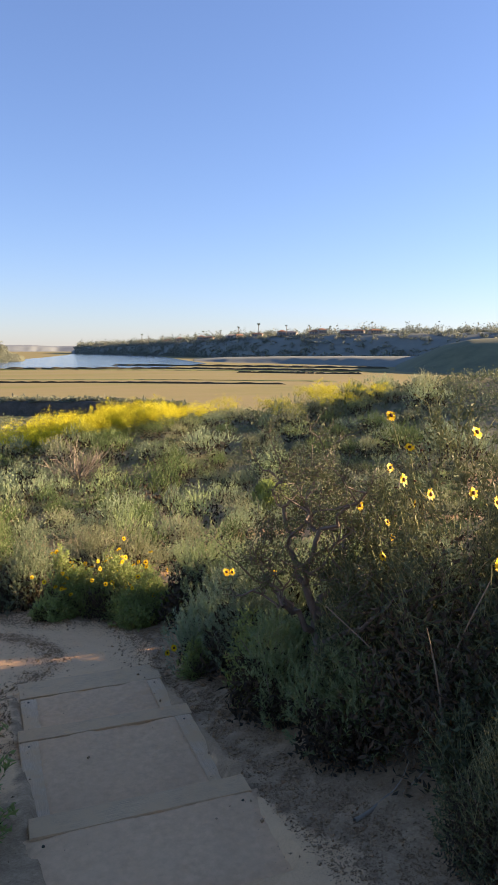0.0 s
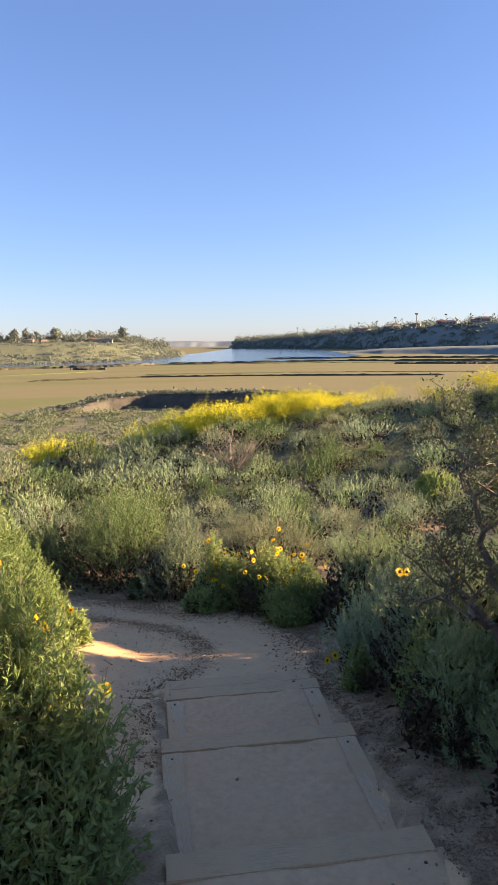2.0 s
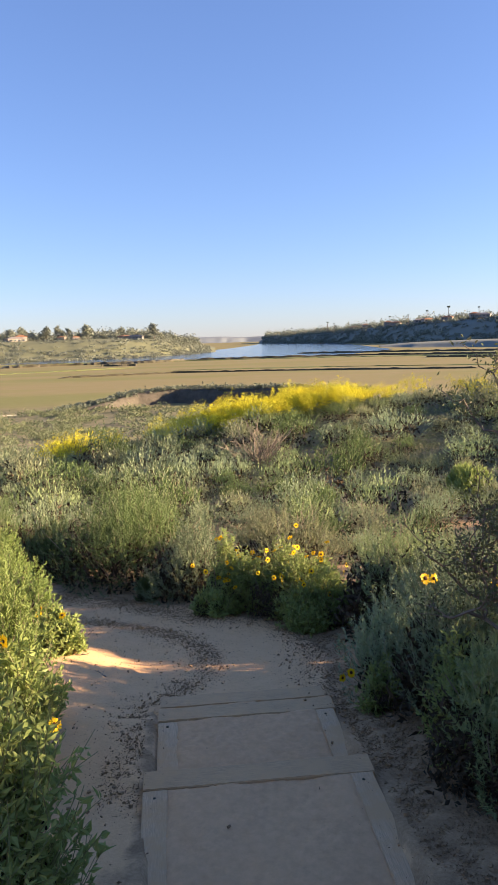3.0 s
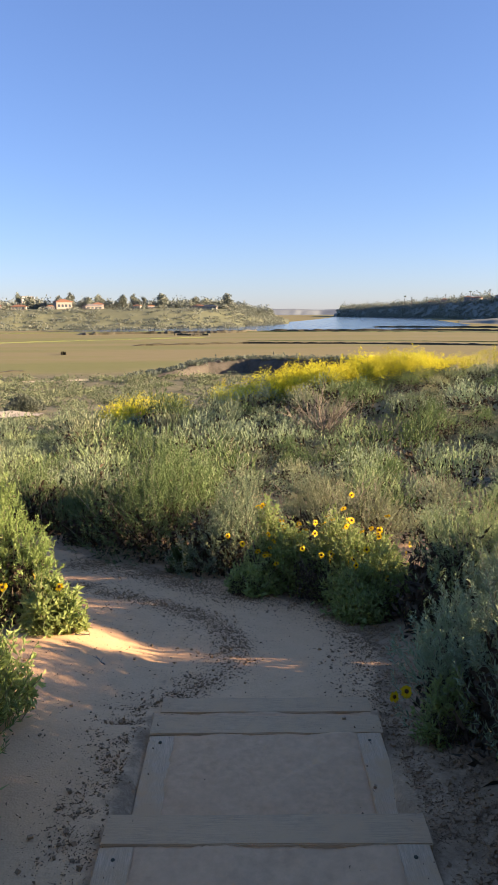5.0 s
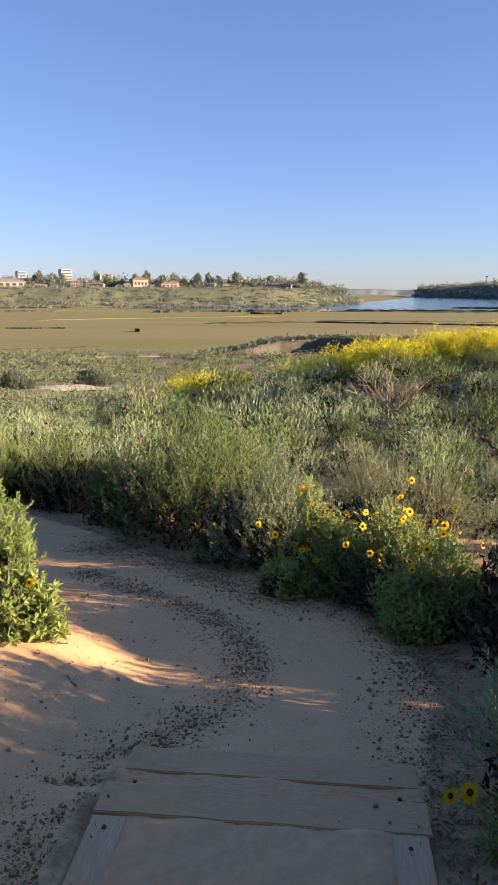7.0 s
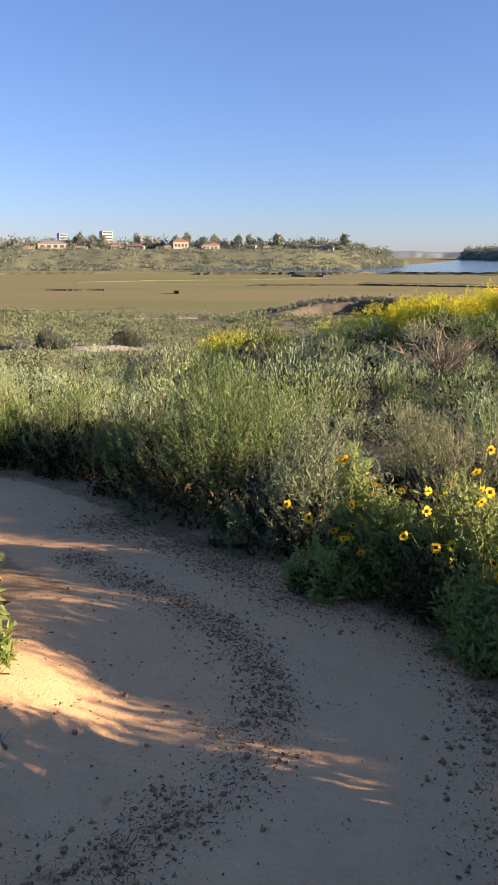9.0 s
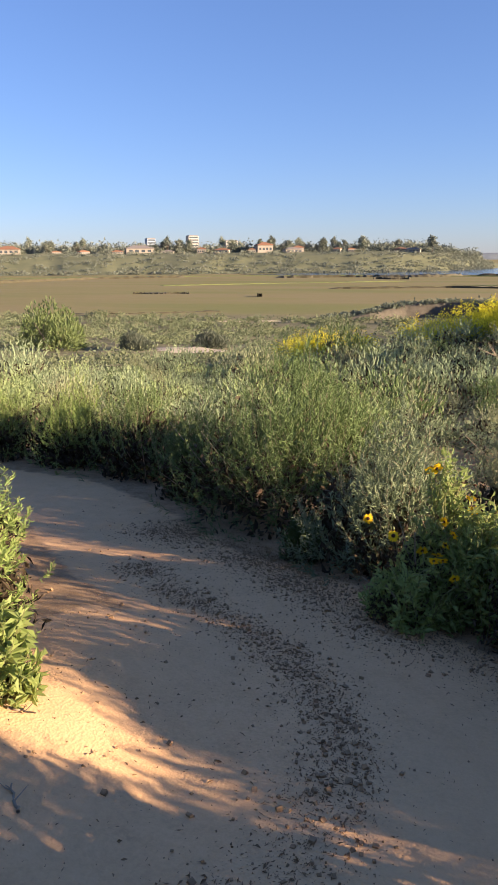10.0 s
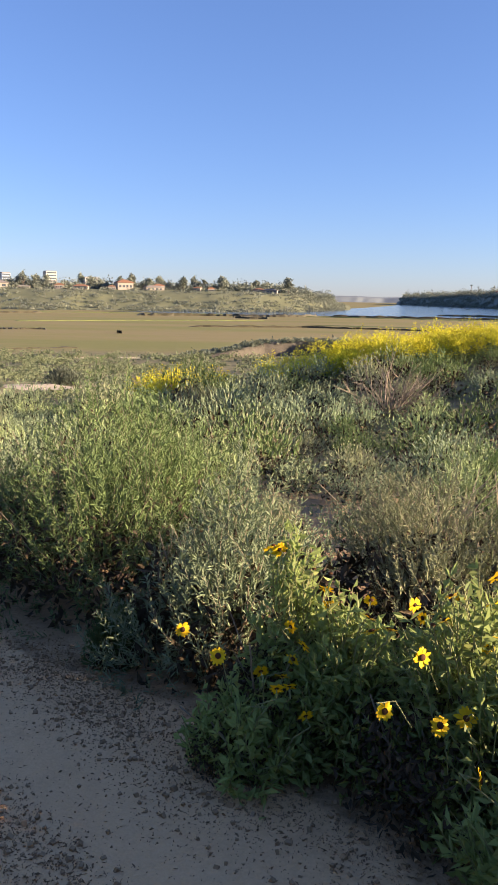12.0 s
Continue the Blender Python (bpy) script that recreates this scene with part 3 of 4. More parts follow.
def encelia(name, seed, R, H, n, per, leaf, wide, material, n_flowers=10, n_lobes=6, dry_heads=0):
    """Bush sunflower: leafy shoots with broad leaves, and daisies on long stalks."""
    rng = np.random.default_rng(seed)
    root = thing(name)
    p, u = shoots(rng, R, H, n_lobes, n, 0.05)
    d = unit(u * 0.9 + np.array([0, 0, 0.55]) + rng.normal(size=(n, 3)) * 0.3)
    ln = rng.uniform(0.14, 0.28, n) * min(1.0, R / 0.5)
    base = p - d * ln[:, None] * 0.7
    base[:, 2] = np.maximum(base[:, 2], 0.02)
    pts = curved(base, d, ln, rng, 4)
    t = rng.uniform(0.15, 1.0, (n, per))
    seg = np.clip(t, 0, 0.999) * 3
    i0 = seg.astype(int)
    fr = (seg - i0)[..., None]
    rows = np.arange(n)[:, None]
    lp = pts[rows, i0] * (1 - fr) + pts[rows, i0 + 1] * fr
    ld = unit(d[:, None] * 0.45 + rng.normal(size=(n, per, 3)) * 0.7)
    lv = blades(lp.reshape(-1, 3), ld.reshape(-1, 3), leaf * rng.uniform(0.5, 1.2, n * per), wide * rng.uniform(0.6, 1.2, n * per), rng, 0.35)
    under("foliage", mesh_np("foliage", *lv, material), root)["kind"] = "stuff"
    under("stem_growth", mesh_np("stem_growth", *tubes(pts, np.linspace(0.003, 0.0014, 4)[None] * np.ones((n, 1)), 3), STEM), root)["kind"] = "stuff"
    under("woody_frame", mesh_np("woody_frame", *woody(rng, R, H, 14, 0.009), TWIG), root, "grey woody branches")["kind"] = "stuff"
    under("dead_leaf_core", mesh_np("dead_leaf_core", *core(rng, R * 0.95, H * 0.92, 4000, 0.064), DEAD_LEAF_SHADE), root, "brown dead leaves darkened for the shade inside the bush")["kind"] = "stuff"
    top = np.nonzero((p[:, 2] > 0.45 * H) & (p[:, 1] < 0.5 * R))[0]
    for k in range(n_flowers):
        i = int(rng.choice(top))
        q = p[i] + d[i] * rng.uniform(0.06, 0.2) + np.array([0, 0, rng.uniform(0.0, 0.1)])
        if k % 2:
            g = int(rng.choice(top))
            seed_head(root, p[g] + d[g] * 0.14 + np.array([0, 0, 0.03]), p[g] - d[g] * 0.05)
        flower(root, q, p[i] - d[i] * 0.05, unit(np.array([0.35, -0.7, 0.35]) + rng.normal(size=3) * 0.4), k, rng.uniform(0.9, 1.35))
    return root


def dead_bush(name, seed, R, H, n=60):
    """A leafless bush of grey, forking twigs."""
    rng = np.random.default_rng(seed)
    root = thing(name)
    a = rng.uniform(0, 2 * np.pi, n)
    d = unit(np.stack([np.cos(a), np.sin(a), rng.uniform(0.35, 1.3, n)], -1))
    pts = curved(rng.normal(size=(n, 3)) * 0.05, d, rng.uniform(0.5, 1.0, n) * max(R, H), rng, 6, 0.6)
    v = [tubes(pts, np.linspace(0.008, 0.002, 6)[None] * np.ones((n, 1)), 4)]
    for _ in range(5):
        j = rng.integers(2, 5, n)
        p = pts[np.arange(n), j]
        d2 = unit(d + rng.normal(size=(n, 3)) * 0.6)
        v.append(tubes(curved(p, d2, rng.uniform(0.15, 0.4, n) * R, rng, 4, 0.6), np.linspace(0.004, 0.0012, 4)[None] * np.ones((n, 1)), 3))
    under("twig_growth", mesh_np("twig_growth", *joined(*v), TWIG), root)["kind"] = "stuff"
    return root


def mustard(name, seed, H, n_stem, per, R=0.5, bloom=0.055):
    """Wild mustard: thin forked stems with loose heads of small yellow flowers."""
    rng = np.random.default_rng(seed)
    root = thing(name)
    base = np.concatenate([rng.uniform(-R, R, (n_stem, 2)), np.zeros((n_stem, 1))], 1)
    d = unit(np.stack([rng.normal(size=n_stem) * 0.22, rng.normal(size=n_stem) * 0.22, np.ones(n_stem)], -1))
    pts = curved(base, d, H * rng.uniform(0.65, 1.05, n_stem), rng, 5, 0.2)
    under("stalk_growth", mesh_np("stalk_growth", *tubes(pts, np.linspace(0.006, 0.002, 5)[None] * np.ones((n_stem, 1)), 3), MUSTARD_GREEN), root)["kind"] = "stuff"
    t = rng.uniform(0.1, 0.75, (n_stem, per))
    i0 = (t * 4).astype(int)
    lp = pts[np.arange(n_stem)[:, None], i0].reshape(-1, 3)
    lp = lp + rng.normal(size=lp.shape) * 0.06
    lv = blades(lp, unit(rng.normal(size=lp.shape) + np.array([0, 0, 0.6])), 0.09, 0.022, rng)
    under("foliage", mesh_np("foliage", *lv, MUSTARD_GREEN), root)["kind"] = "stuff"
    m = per * 5 // 2
    tip = np.repeat(pts[:, -1], m, 0)
    fp = tip + rng.normal(size=tip.shape) * np.array([0.09, 0.09, 0.10]) - np.array([0, 0, 0.08])
    fv = blades(fp, unit(rng.normal(size=fp.shape)), bloom, bloom * 0.8, rng, 0.5)
    under("blossom", mesh_np("blossom", *fv, MUSTARD_FLOWER), root, "small yellow blossoms")["kind"] = "stuff"
    return root


def place(src, x, y, yaw, s, label, category, group="", sz=None, sink=0.03):
    ob = copy_thing(src, Matrix.Translation((x, y, G(x, y) - sink)) @ Matrix.Rotation(yaw, 4, "Z") @ Matrix.Diagonal((s, s, s if sz is None else sz, 1)))
    return tagged(ob, label, category, group)


def settle(src, x, y, yaw, label, category, group="", sink=0.03):
    """Puts an original plant at its own place."""
    src.matrix_basis = Matrix.Translation((x, y, G(x, y) - sink)) @ Matrix.Rotation(yaw, 4, "Z")
    return tagged(src, label, category, group)


# ---- bushes beside the path ----
NEAR = "bushes beside the path"
L_GREY = "grey-green feathery sagebrush with sunlit tops beside the path"
L_GREEN = "tall bright green sagebrush with upright feathery shoots"
L_BLUE = "bluish grey-green sagebrush with soft upright shoots"
L_DRY = "beige-green half-dry sagebrush with fine twigs"
L_SUN = "leafy green bush sunflower with yellow daisies by the path"
BESIDE = []


def sage_at(seed, x, y, R, H, n, material, label, sprig=0.26, leaf=0.036, wide=0.0072, lobes=8):
    BESIDE.append((x, y, R * 0.9))
    return settle(sage("sagebrush", seed, R, H, int(n * 0.34), 34, leaf * 1.15, wide * 0.95, material, sprig, lobes), x, y, seed * 0.7, label, "bush", NEAR)


def sunflower_at(seed, x, y, R, H, n, flowers, label=L_SUN, leaf=0.050, wide=0.019, material=None):
    BESIDE.append((x, y, R * 0.9))
    return settle(encelia("bush_sunflower", seed, R, H, int(n * 1.1), 9, leaf * 1.1, wide * 1.2, material or ENCELIA, flowers), x, y, seed * 0.7, label, "bush", NEAR)


sage_at(101, 1.84, 2.95, 0.82, 1.24, 3300, SAGE, L_GREY)
# Added behind the front row to keep low sun off the path.
sage_at(125, 2.75, 4.85, 0.8, 0.8, 2000, SAGE, L_GREY, 0.24, 0.033, 0.0078)
sage_at(102, 1.98, 5.15, 0.82, 1.14, 3900, SAGE_BLUE, L_BLUE, 0.30)
sage_at(103, 0.22, 7.6, 0.85, 1.15, 2600, SAGE, L_GREY, 0.4, 0.048, 0.0085)
sage_at(104, 1.30, 7.95, 0.95, 1.20, 3800, SAGE_DRY, L_DRY, 0.26, 0.030, 0.007)
sage_at(105, -0.75, 8.75, 1.4, 1.56, 4600, SAGE_GREEN, L_GREEN, 0.5, 0.050, 0.0088)
sage_at(106, -1.02, 1.4, 0.44, 1.85, 2600, SAGE_SUNLIT, L_GREEN, 0.26)
sage_at(107, -1.5, 5.25, 0.5, 1.12, 3000, SAGE_SUNLIT, "bright sunlit green sagebrush beside a bare sandy bank", 0.17)
sage_at(122, -3.65, 10.3, 0.78, 1.05, 1800, SAGE_SUNLIT, L_GREEN, 0.30, 0.033, 0.0078)
sage_at(123, -4.9, 10.35, 0.85, 1.0, 1600, SAGE_SUNLIT, L_GREEN, 0.30, 0.033, 0.0078)
sage_at(124, -1.75, 9.15, 0.6, 0.95, 1500, SAGE_GREEN, L_GREEN, 0.30, 0.033, 0.0078)
sage_at(109, -2.6, 9.95, 0.80, 1.1, 2000, SAGE_GREEN, L_GREEN, 0.30, 0.033, 0.0078)
sage_at(110, 2.6, 6.70, 0.7, 0.52, 1800, SAGE, L_GREY, 0.26, 0.033, 0.0078)
sage_at(111, -2.9, 6.7, 0.65, 0.9, 1500, SAGE_GREEN, L_GREEN, 0.26, 0.033, 0.0078)
sage_at(112, 1.55, 3.6, 0.50, 0.80, 1600, SAGE, L_GREY, 0.22)
sunflower_at(210, 0.32, 6.5, 0.3, 0.42, 300, 6)
# Two more bushes added on the right to cast shade over the path.
sage_at(118, 2.4, 5.5, 0.45, 0.75, 1100, SAGE, L_GREY, 0.26)
sage_at(119, 3.1, 5.9, 0.7, 0.75, 1500, SAGE_BLUE, L_BLUE, 0.26)
sunflower_at(201, 0.50, 6.7, 0.50, 0.86, 1000, 10)
sunflower_at(202, 1.1, 6.3, 0.64, 0.82, 1400, 18)
sunflower_at(207, 1.42, 5.78, 0.52, 0.6, 900, 9)
sunflower_at(215, 1.2, 6.88, 0.45, 0.62, 550, 5)
sunflower_at(203, -0.87, 1.45, 0.56, 1.25, 1300, 9)
sage_at(126, -1.1, 2.95, 0.38, 1.3, 2200, SAGE_SUNLIT, L_GREEN, 0.3)
sunflower_at(209, -1.14, 2.5, 0.48, 1.12, 900, 9)
sage_at(120, 1.62, 1.3, 0.45, 0.78, 1700, SAGE_BLUE, L_BLUE, 0.2)
sage_at(121, -2.2, 6.0, 0.6, 0.9, 1500, SAGE_SUNLIT, L_GREEN, 0.24)
sunflower_at(204, -1.08, 4.85, 0.28, 0.45, 520, 2, "low glossy green leafy bush on the sandy bank", 0.050, 0.021)
sunflower_at(205, -1.16, 3.35, 0.38, 0.62, 500, 7, L_SUN, 0.050, 0.020)
sunflower_at(206, 2.1, 0.95, 1.0, 2.15, 3000, 14, "large dull-leaved bush sunflower in shade with a few yellow daisies", 0.040, 0.015, ENCELIA_SHADED)
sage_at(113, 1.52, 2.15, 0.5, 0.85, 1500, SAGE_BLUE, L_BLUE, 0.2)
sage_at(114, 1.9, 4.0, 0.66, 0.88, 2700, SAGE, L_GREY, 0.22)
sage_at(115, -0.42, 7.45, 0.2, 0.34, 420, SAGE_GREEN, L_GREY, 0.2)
sunflower_at(212, 2.05, 0.28, 0.5, 0.72, 600, 0, "low dull-leaved bush sunflower in shade", 0.045, 0.018, ENCELIA_SHADED)
wing = sunflower_at(208, 2.65, -0.75, 0.75, 1.5, 1400, 4, "dull-leaved bush sunflower in shade", 0.040, 0.015, ENCELIA_SHADED)
# The first three are added mostly out of view to shade the large bush.
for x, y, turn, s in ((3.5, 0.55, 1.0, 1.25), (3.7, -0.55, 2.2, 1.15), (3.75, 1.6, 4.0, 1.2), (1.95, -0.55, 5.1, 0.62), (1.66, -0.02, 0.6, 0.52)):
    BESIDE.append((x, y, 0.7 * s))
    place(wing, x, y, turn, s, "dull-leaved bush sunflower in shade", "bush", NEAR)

# Back row, largely out of view, added to shade the steps.
sage_at(116, 2.95, 2.4, 0.98, 1.15, 2200, SAGE, L_GREY, 0.24, 0.033, 0.0078)
sage_at(117, 3.0, 3.45, 0.9, 1.15, 2200, SAGE_BLUE, L_BLUE, 0.24, 0.033, 0.0078)

for ob in list(bpy.data.objects):
    if ob.name.startswith("bush_sunflower") and not ob.parent:
        x, y = ob.location.x, ob.location.y
        if abs(x - 2.1) < 0.01 and y > 0.5:
            daisies(ob, [(1.58, 0.16, 2.56), (1.40, 0.22, 2.29), (1.56, 0.14, 2.30), (1.70, 0.02, 2.22), (1.62, 0.02, 2.01), (1.30, 0.28, 2.35), (1.29, 0.38, 2.62), (1.62, 0.06, 2.27)])
        if abs(x - 1.1) < 0.01 and y > 6:
            daisies(ob, [(0.93, 5.95, 0.13), (0.76, 5.86, 0.22), (1.27, 6.55, 0.50), (1.22, 6.2, 0.36), (1.45, 6.1, 0.30), (0.88, 6.02, 0.30)])
        if abs(x - 0.32) < 0.01:
            daisies(ob, [(0.256, 6.30, 0.12), (0.122, 6.38, 0.17)])
low = sunflower_at(213, 1.28, 3.3, 0.22, 0.36, 160, 0, "low leafy bush sunflower beside the timber steps", 0.04, 0.013)
daisies(low, [(1.0, 3.06, 0.50), (0.96, 3.12, 0.44)])
tall = sunflower_at(214, 1.42, 2.45, 0.25, 0.85, 260, 0, "tall thin bush sunflower between sagebrush", 0.04, 0.013)
daisies(tall, [(1.19, 2.31, 1.34), (1.24, 2.33, 1.33), (1.55, 2.3, 1.30)])

# ---- scrub on the slopes ----
kinds = ((301, 0.85, 0.95, SAGE), (302, 0.8, 0.9, SAGE_BLUE), (303, 0.9, 0.85, SAGE_DRY), (304, 0.85, 1.05, SAGE_GREEN))
mid_src = [sage("sagebrush", s, R, H, 420, 9, 0.050, 0.0125, m, 0.26, 9, 6, 0.8) for s, R, H, m in kinds]
low_src = [sage("sagebrush", s + 50, R, H, 330, 4, 0.10, 0.022, m, 0.28, 9, 4, 0.45) for s, R, H, m in kinds]
mid_lab = ["grey-green sagebrush on the scrub slope", "bluish sagebrush on the scrub slope", "beige half-dry sagebrush on the scrub slope", "green sagebrush on the scrub slope"]
rng = np.random.default_rng(7)
spots = list(BESIDE) + [(1.4, 1.75, 0.3)]


def try_spot(x, y, r, gap):
    if float(off_way(x, y)) < r * 0.8 + 0.05:
        return False
    if any((x - a) ** 2 + (y - b) ** 2 < (gap * (r + c)) ** 2 for a, b, c in spots):
        return False
    spots.append((x, y, r))
    return True


count = 0
for tries in range(14000):
    y = 0.5 + 27 * rng.uniform() ** 1.25
    half = 4.5 + 0.42 * y
    x = rng.uniform(-half, half * 1.25)
    if y < 8.2 and -3 < x < 3.4:
        continue
    s = rng.uniform(0.65, 1.05) if rng.uniform() < 0.6 else rng.uniform(1.1, 1.35 if y < 13 else 1.7)
    if x < -10.5 and y > 22:
        continue
    if x > 2.2 and 4.5 < y < 11:
        s *= 0.64
    if not try_spot(x, y, 0.8 * s, 0.60):
        continue
    k = int(rng.choice(4, p=[.42, .25, .18, .15]))
    place((mid_src if y < 13 else low_src)[k], x, y, rng.uniform(0, 6.28), s, mid_lab[k], "bush", "scrub on the slope", s * rng.uniform(0.7, 1.05))
    count += 1
    if count >= 320:
        break
for k, o in enumerate(mid_src + low_src):
    settle(o, (-6, -7.5, 9, 8, -9, -7, 12, 14)[k], (14, 12, 13, 10, 20, 24, 19, 22)[k], 0, mid_lab[k % 4], "bush", "scrub on the slope")


# ---- mustard ----
ms = [mustard("wild_mustard", 401, 1.15, 26, 9), mustard("wild_mustard", 402, 1.0, 26, 9), mustard("wild_mustard", 403, 1.3, 24, 8)]
rng = np.random.default_rng(9)
for k in range(100):
    if k < 75:
        x, y = rng.uniform(-0.6, 7.0), rng.normal() * 1.1 + 28
    elif k < 90:
        x = rng.uniform(7, 17)
        y = 29 - 0.15 * (x - 7) + rng.normal() * 1.5
    else:
        x, y = rng.uniform(-5.2, -2.6), rng.normal() * 0.9 + 30
    place(ms[k % 3], x, y, rng.uniform(0, 6.28), 1.0, "flowering yellow wild mustard on the ridge", "wildflower", "mustard stand", rng.uniform(0.6, 1.0))
for k, o in enumerate(ms):
    settle(o, 3 + k * 1.3, 29.5, 0, "flowering yellow wild mustard on the ridge", "wildflower", "mustard stand")


# ---- far scrub, one sheet of it ----
def clump_field(name, xs, ys, radius, height, per, leaf, material, label, category, seed, base=None, slim=0.55):
    """Many small shrubs too far off to count, joined."""
    rng = np.random.default_rng(seed)
    n = len(xs)
    zs = ground(xs, ys) if base is None else base
    u = unit(rng.normal(size=(n, per, 3)))
    u[..., 2] = np.abs(u[..., 2])
    f = rng.uniform(0.55, 1.0, (n, per, 1))
    sc = np.stack([radius, radius, height], -1)[:, None]
    lump = 1 + 0.25 * np.sin(3 * np.arctan2(u[..., 1], u[..., 0]) + rng.uniform(0, 6, (n, 1)))[..., None]
    p = np.stack([xs, ys, zs], -1)[:, None] + u * sc * f * lump
    d = unit(u * 0.25 + np.array([0, 0, 0.05]) + rng.normal(size=u.shape) * 0.6)
    ln = np.repeat(leaf, per) * rng.uniform(0.6, 1.3, n * per)
    v = blades(p.reshape(-1, 3), d.reshape(-1, 3), ln, ln * slim, rng, 0.3)
    ob = new(name, mesh_np(name, *v, material))
    return tagged(ob, label, category, kind="stuff")


rng = np.random.default_rng(12)
n = 2100
fy = 20 + 82 * rng.uniform(size=n) ** 1.3
fx = rng.uniform(-1, 1.1, n) * (9 + 0.55 * fy)
ok = ((fx > 13.5) | (fx < -10.5) | (fy > 26.5)) & ~((fy > 26) & (fy < 30.5) & (fx > -1) & (fx < 8) & (rng.uniform(size=n) < 0.6)) & ~((np.abs(fx + 15.2 + 0.33 * (fy - 46)) < 3.6) & (fy > 36) & (fy < 52)) & ~((np.abs(fx + 19.5) < 2.2) & (fy > 36) & (fy < 46)) & ~((np.abs(fx + 23) < 3) & (fy > 36) & (fy < 45))
fx, fy = fx[ok], fy[ok]
fr = rng.uniform(0.5, 1.1, len(fx)) * (1 + 0.004 * fy)
clump_field("scrub_field", fx, fy, fr, fr * rng.uniform(0.4, 0.7, len(fx)), 72, 0.07 + 0.0024 * fy, SCRUB_FAR, "low grey-green coastal scrub covering the slope", "scrub", 5)


rng = np.random.default_rng(13)
n = 1300
fy = 10.0 + 19 * rng.uniform(size=n) ** 0.8
fx = rng.uniform(-1, 1.3, n) * (4.5 + 0.45 * fy)
ok = (off_way(fx, fy) > 1.0) & ~((fx > -3) & (fx < 3.2) & (fy < 9.5)) & ~((fx < -10.5) & (fy > 22))
fx, fy = fx[ok], fy[ok]
fr = rng.uniform(0.3, 0.6, len(fx))
clump_field("low_scrub", fx, fy, fr, fr * rng.uniform(0.5, 0.9, len(fx)), 44, 0.05 + 0.003 * fy, SCRUB_FAR, "low grey-green scrub between the sagebrush", "scrub", 15, None, 0.3)


# ---- crooked small tree over the path ----
def crooked_tree(seed, x, y):
    rng = np.random.default_rng(seed)
    root = thing("crooked_tree")
    levels = [(np.array([[0.0, 0.0, 0.0]]), np.array([[-0.10, 0.05, 1.0]]), np.array([0.85]), 0.045, 9)]
    wood, tips = [], []
    for lv in range(5):
        p, d, ln, rad, k = levels[-1]
        pts = curved(p, unit(d), ln, rng, k, 0.65 if lv else 0.35)
        jit = rng.normal(size=pts.shape) * 0.022 * (1 if lv < 3 else 0.4)
        jit[:, 0] = 0
        pts = pts + jit
        wood.append((pts, rad, k))
        if lv == 4:
            tips.append(pts)
            break
        kids = (6, 4, 4, 4)[lv]
        np_, nd, nl = [], [], []
        for row, dd in zip(pts, unit(d)):
            for c in range(kids):
                j = int(rng.integers(k // 2, k))
                out = rng.normal(size=3) * (0.75, 0.8, 0.8, 0.8)[lv]
                out[2] = out[2] * 0.7 + 0.25
                np_.append(row[j])
                nd.append(dd * 0.55 + out)
                nl.append((0.50, 0.33, 0.20, 0.13)[lv] * rng.uniform(0.6, 1.2))
        levels.append((np.array(np_), np.array(nd), np.array(nl), rad * (0.55, 0.5, 0.5, 0.5)[lv], (7, 6, 4, 4)[lv]))
    names = ("trunk", "limb", "limb", "twig_growth", "twig_growth")
    for lv, (pts, rad, k) in enumerate(wood):
        r = rad * np.linspace(1, 0.55, k)[None] * np.ones((len(pts), 1))
        if lv < 2:
            for row, rr in zip(pts, r):
                under(names[lv], mesh_np(names[lv], *tubes(row[None], rr[None], 8), BARK, True), root)
        else:
            under("twig_growth", mesh_np("twig_growth", *tubes(pts, r, 4), BARK), root)["kind"] = "stuff"
    t = np.concatenate([q.reshape(-1, 3) for q in tips])
    lp = np.repeat(t, 9, 0) + rng.normal(size=(len(t) * 9, 3)) * 0.025
    v = blades(lp, unit(rng.normal(size=lp.shape) + np.array([0, 0, 0.4])), 0.024, 0.010, rng)
    under("foliage", mesh_np("foliage", *v, ENCELIA_SHADED), root)["kind"] = "stuff"
    return settle(root, x, y, 0.4, "crooked grey-barked small tree with sparse dark leaves", "tree")


crooked_tree(31, 1.72, 1.72)
dead = dead_bush("dead_bush", 71, 0.55, 0.6, 46)
place(dead, 1.55, 9.6, 0.5, 1.3, "leafless grey twiggy bush among the sagebrush", "bush", "dead bushes")
place(dead, 2.6, 21.0, 2.0, 2.2, "leafless grey twiggy bush among the sagebrush", "bush", "dead bushes")
place(dead, -0.45, 8.15, 1.0, 0.5, "brown dead twigs at the foot of the sagebrush", "bush", "dead bushes")
settle(dead, 3.6, 12.5, 3.0, "leafless grey twiggy bush among the sagebrush", "bush", "dead bushes")


def fallen_branch(x, y, yaw, length, r, seed, label):
    rng = np.random.default_rng(seed)
    p = np.array([[0, 0, 0.5 * r]])
    pts = curved(p, np.array([[1.0, 0, 0.05]]), np.array([length]), rng, 9, 0.35)
    pts[:, 1:] += rng.normal(size=pts[:, 1:].shape) * 0.035 * length
    pts[..., 2] = np.maximum(pts[..., 2] * 0.6, r * 0.5)
    v = [tubes(pts, np.linspace(r, r * 0.4, 9)[None], 7)]
    for j in (3, 5, 7):
        d = unit(np.array([[0.5, rng.normal(), 0.35]]))
        v.append(tubes(curved(pts[:, j], d, np.array([length * 0.35]), rng, 5, 0.4), np.linspace(r * 0.45, r * 0.15, 5)[None], 5))
    ob = new("fallen_branch", mesh_np("fallen_branch", *joined(*v), TWIG, True))
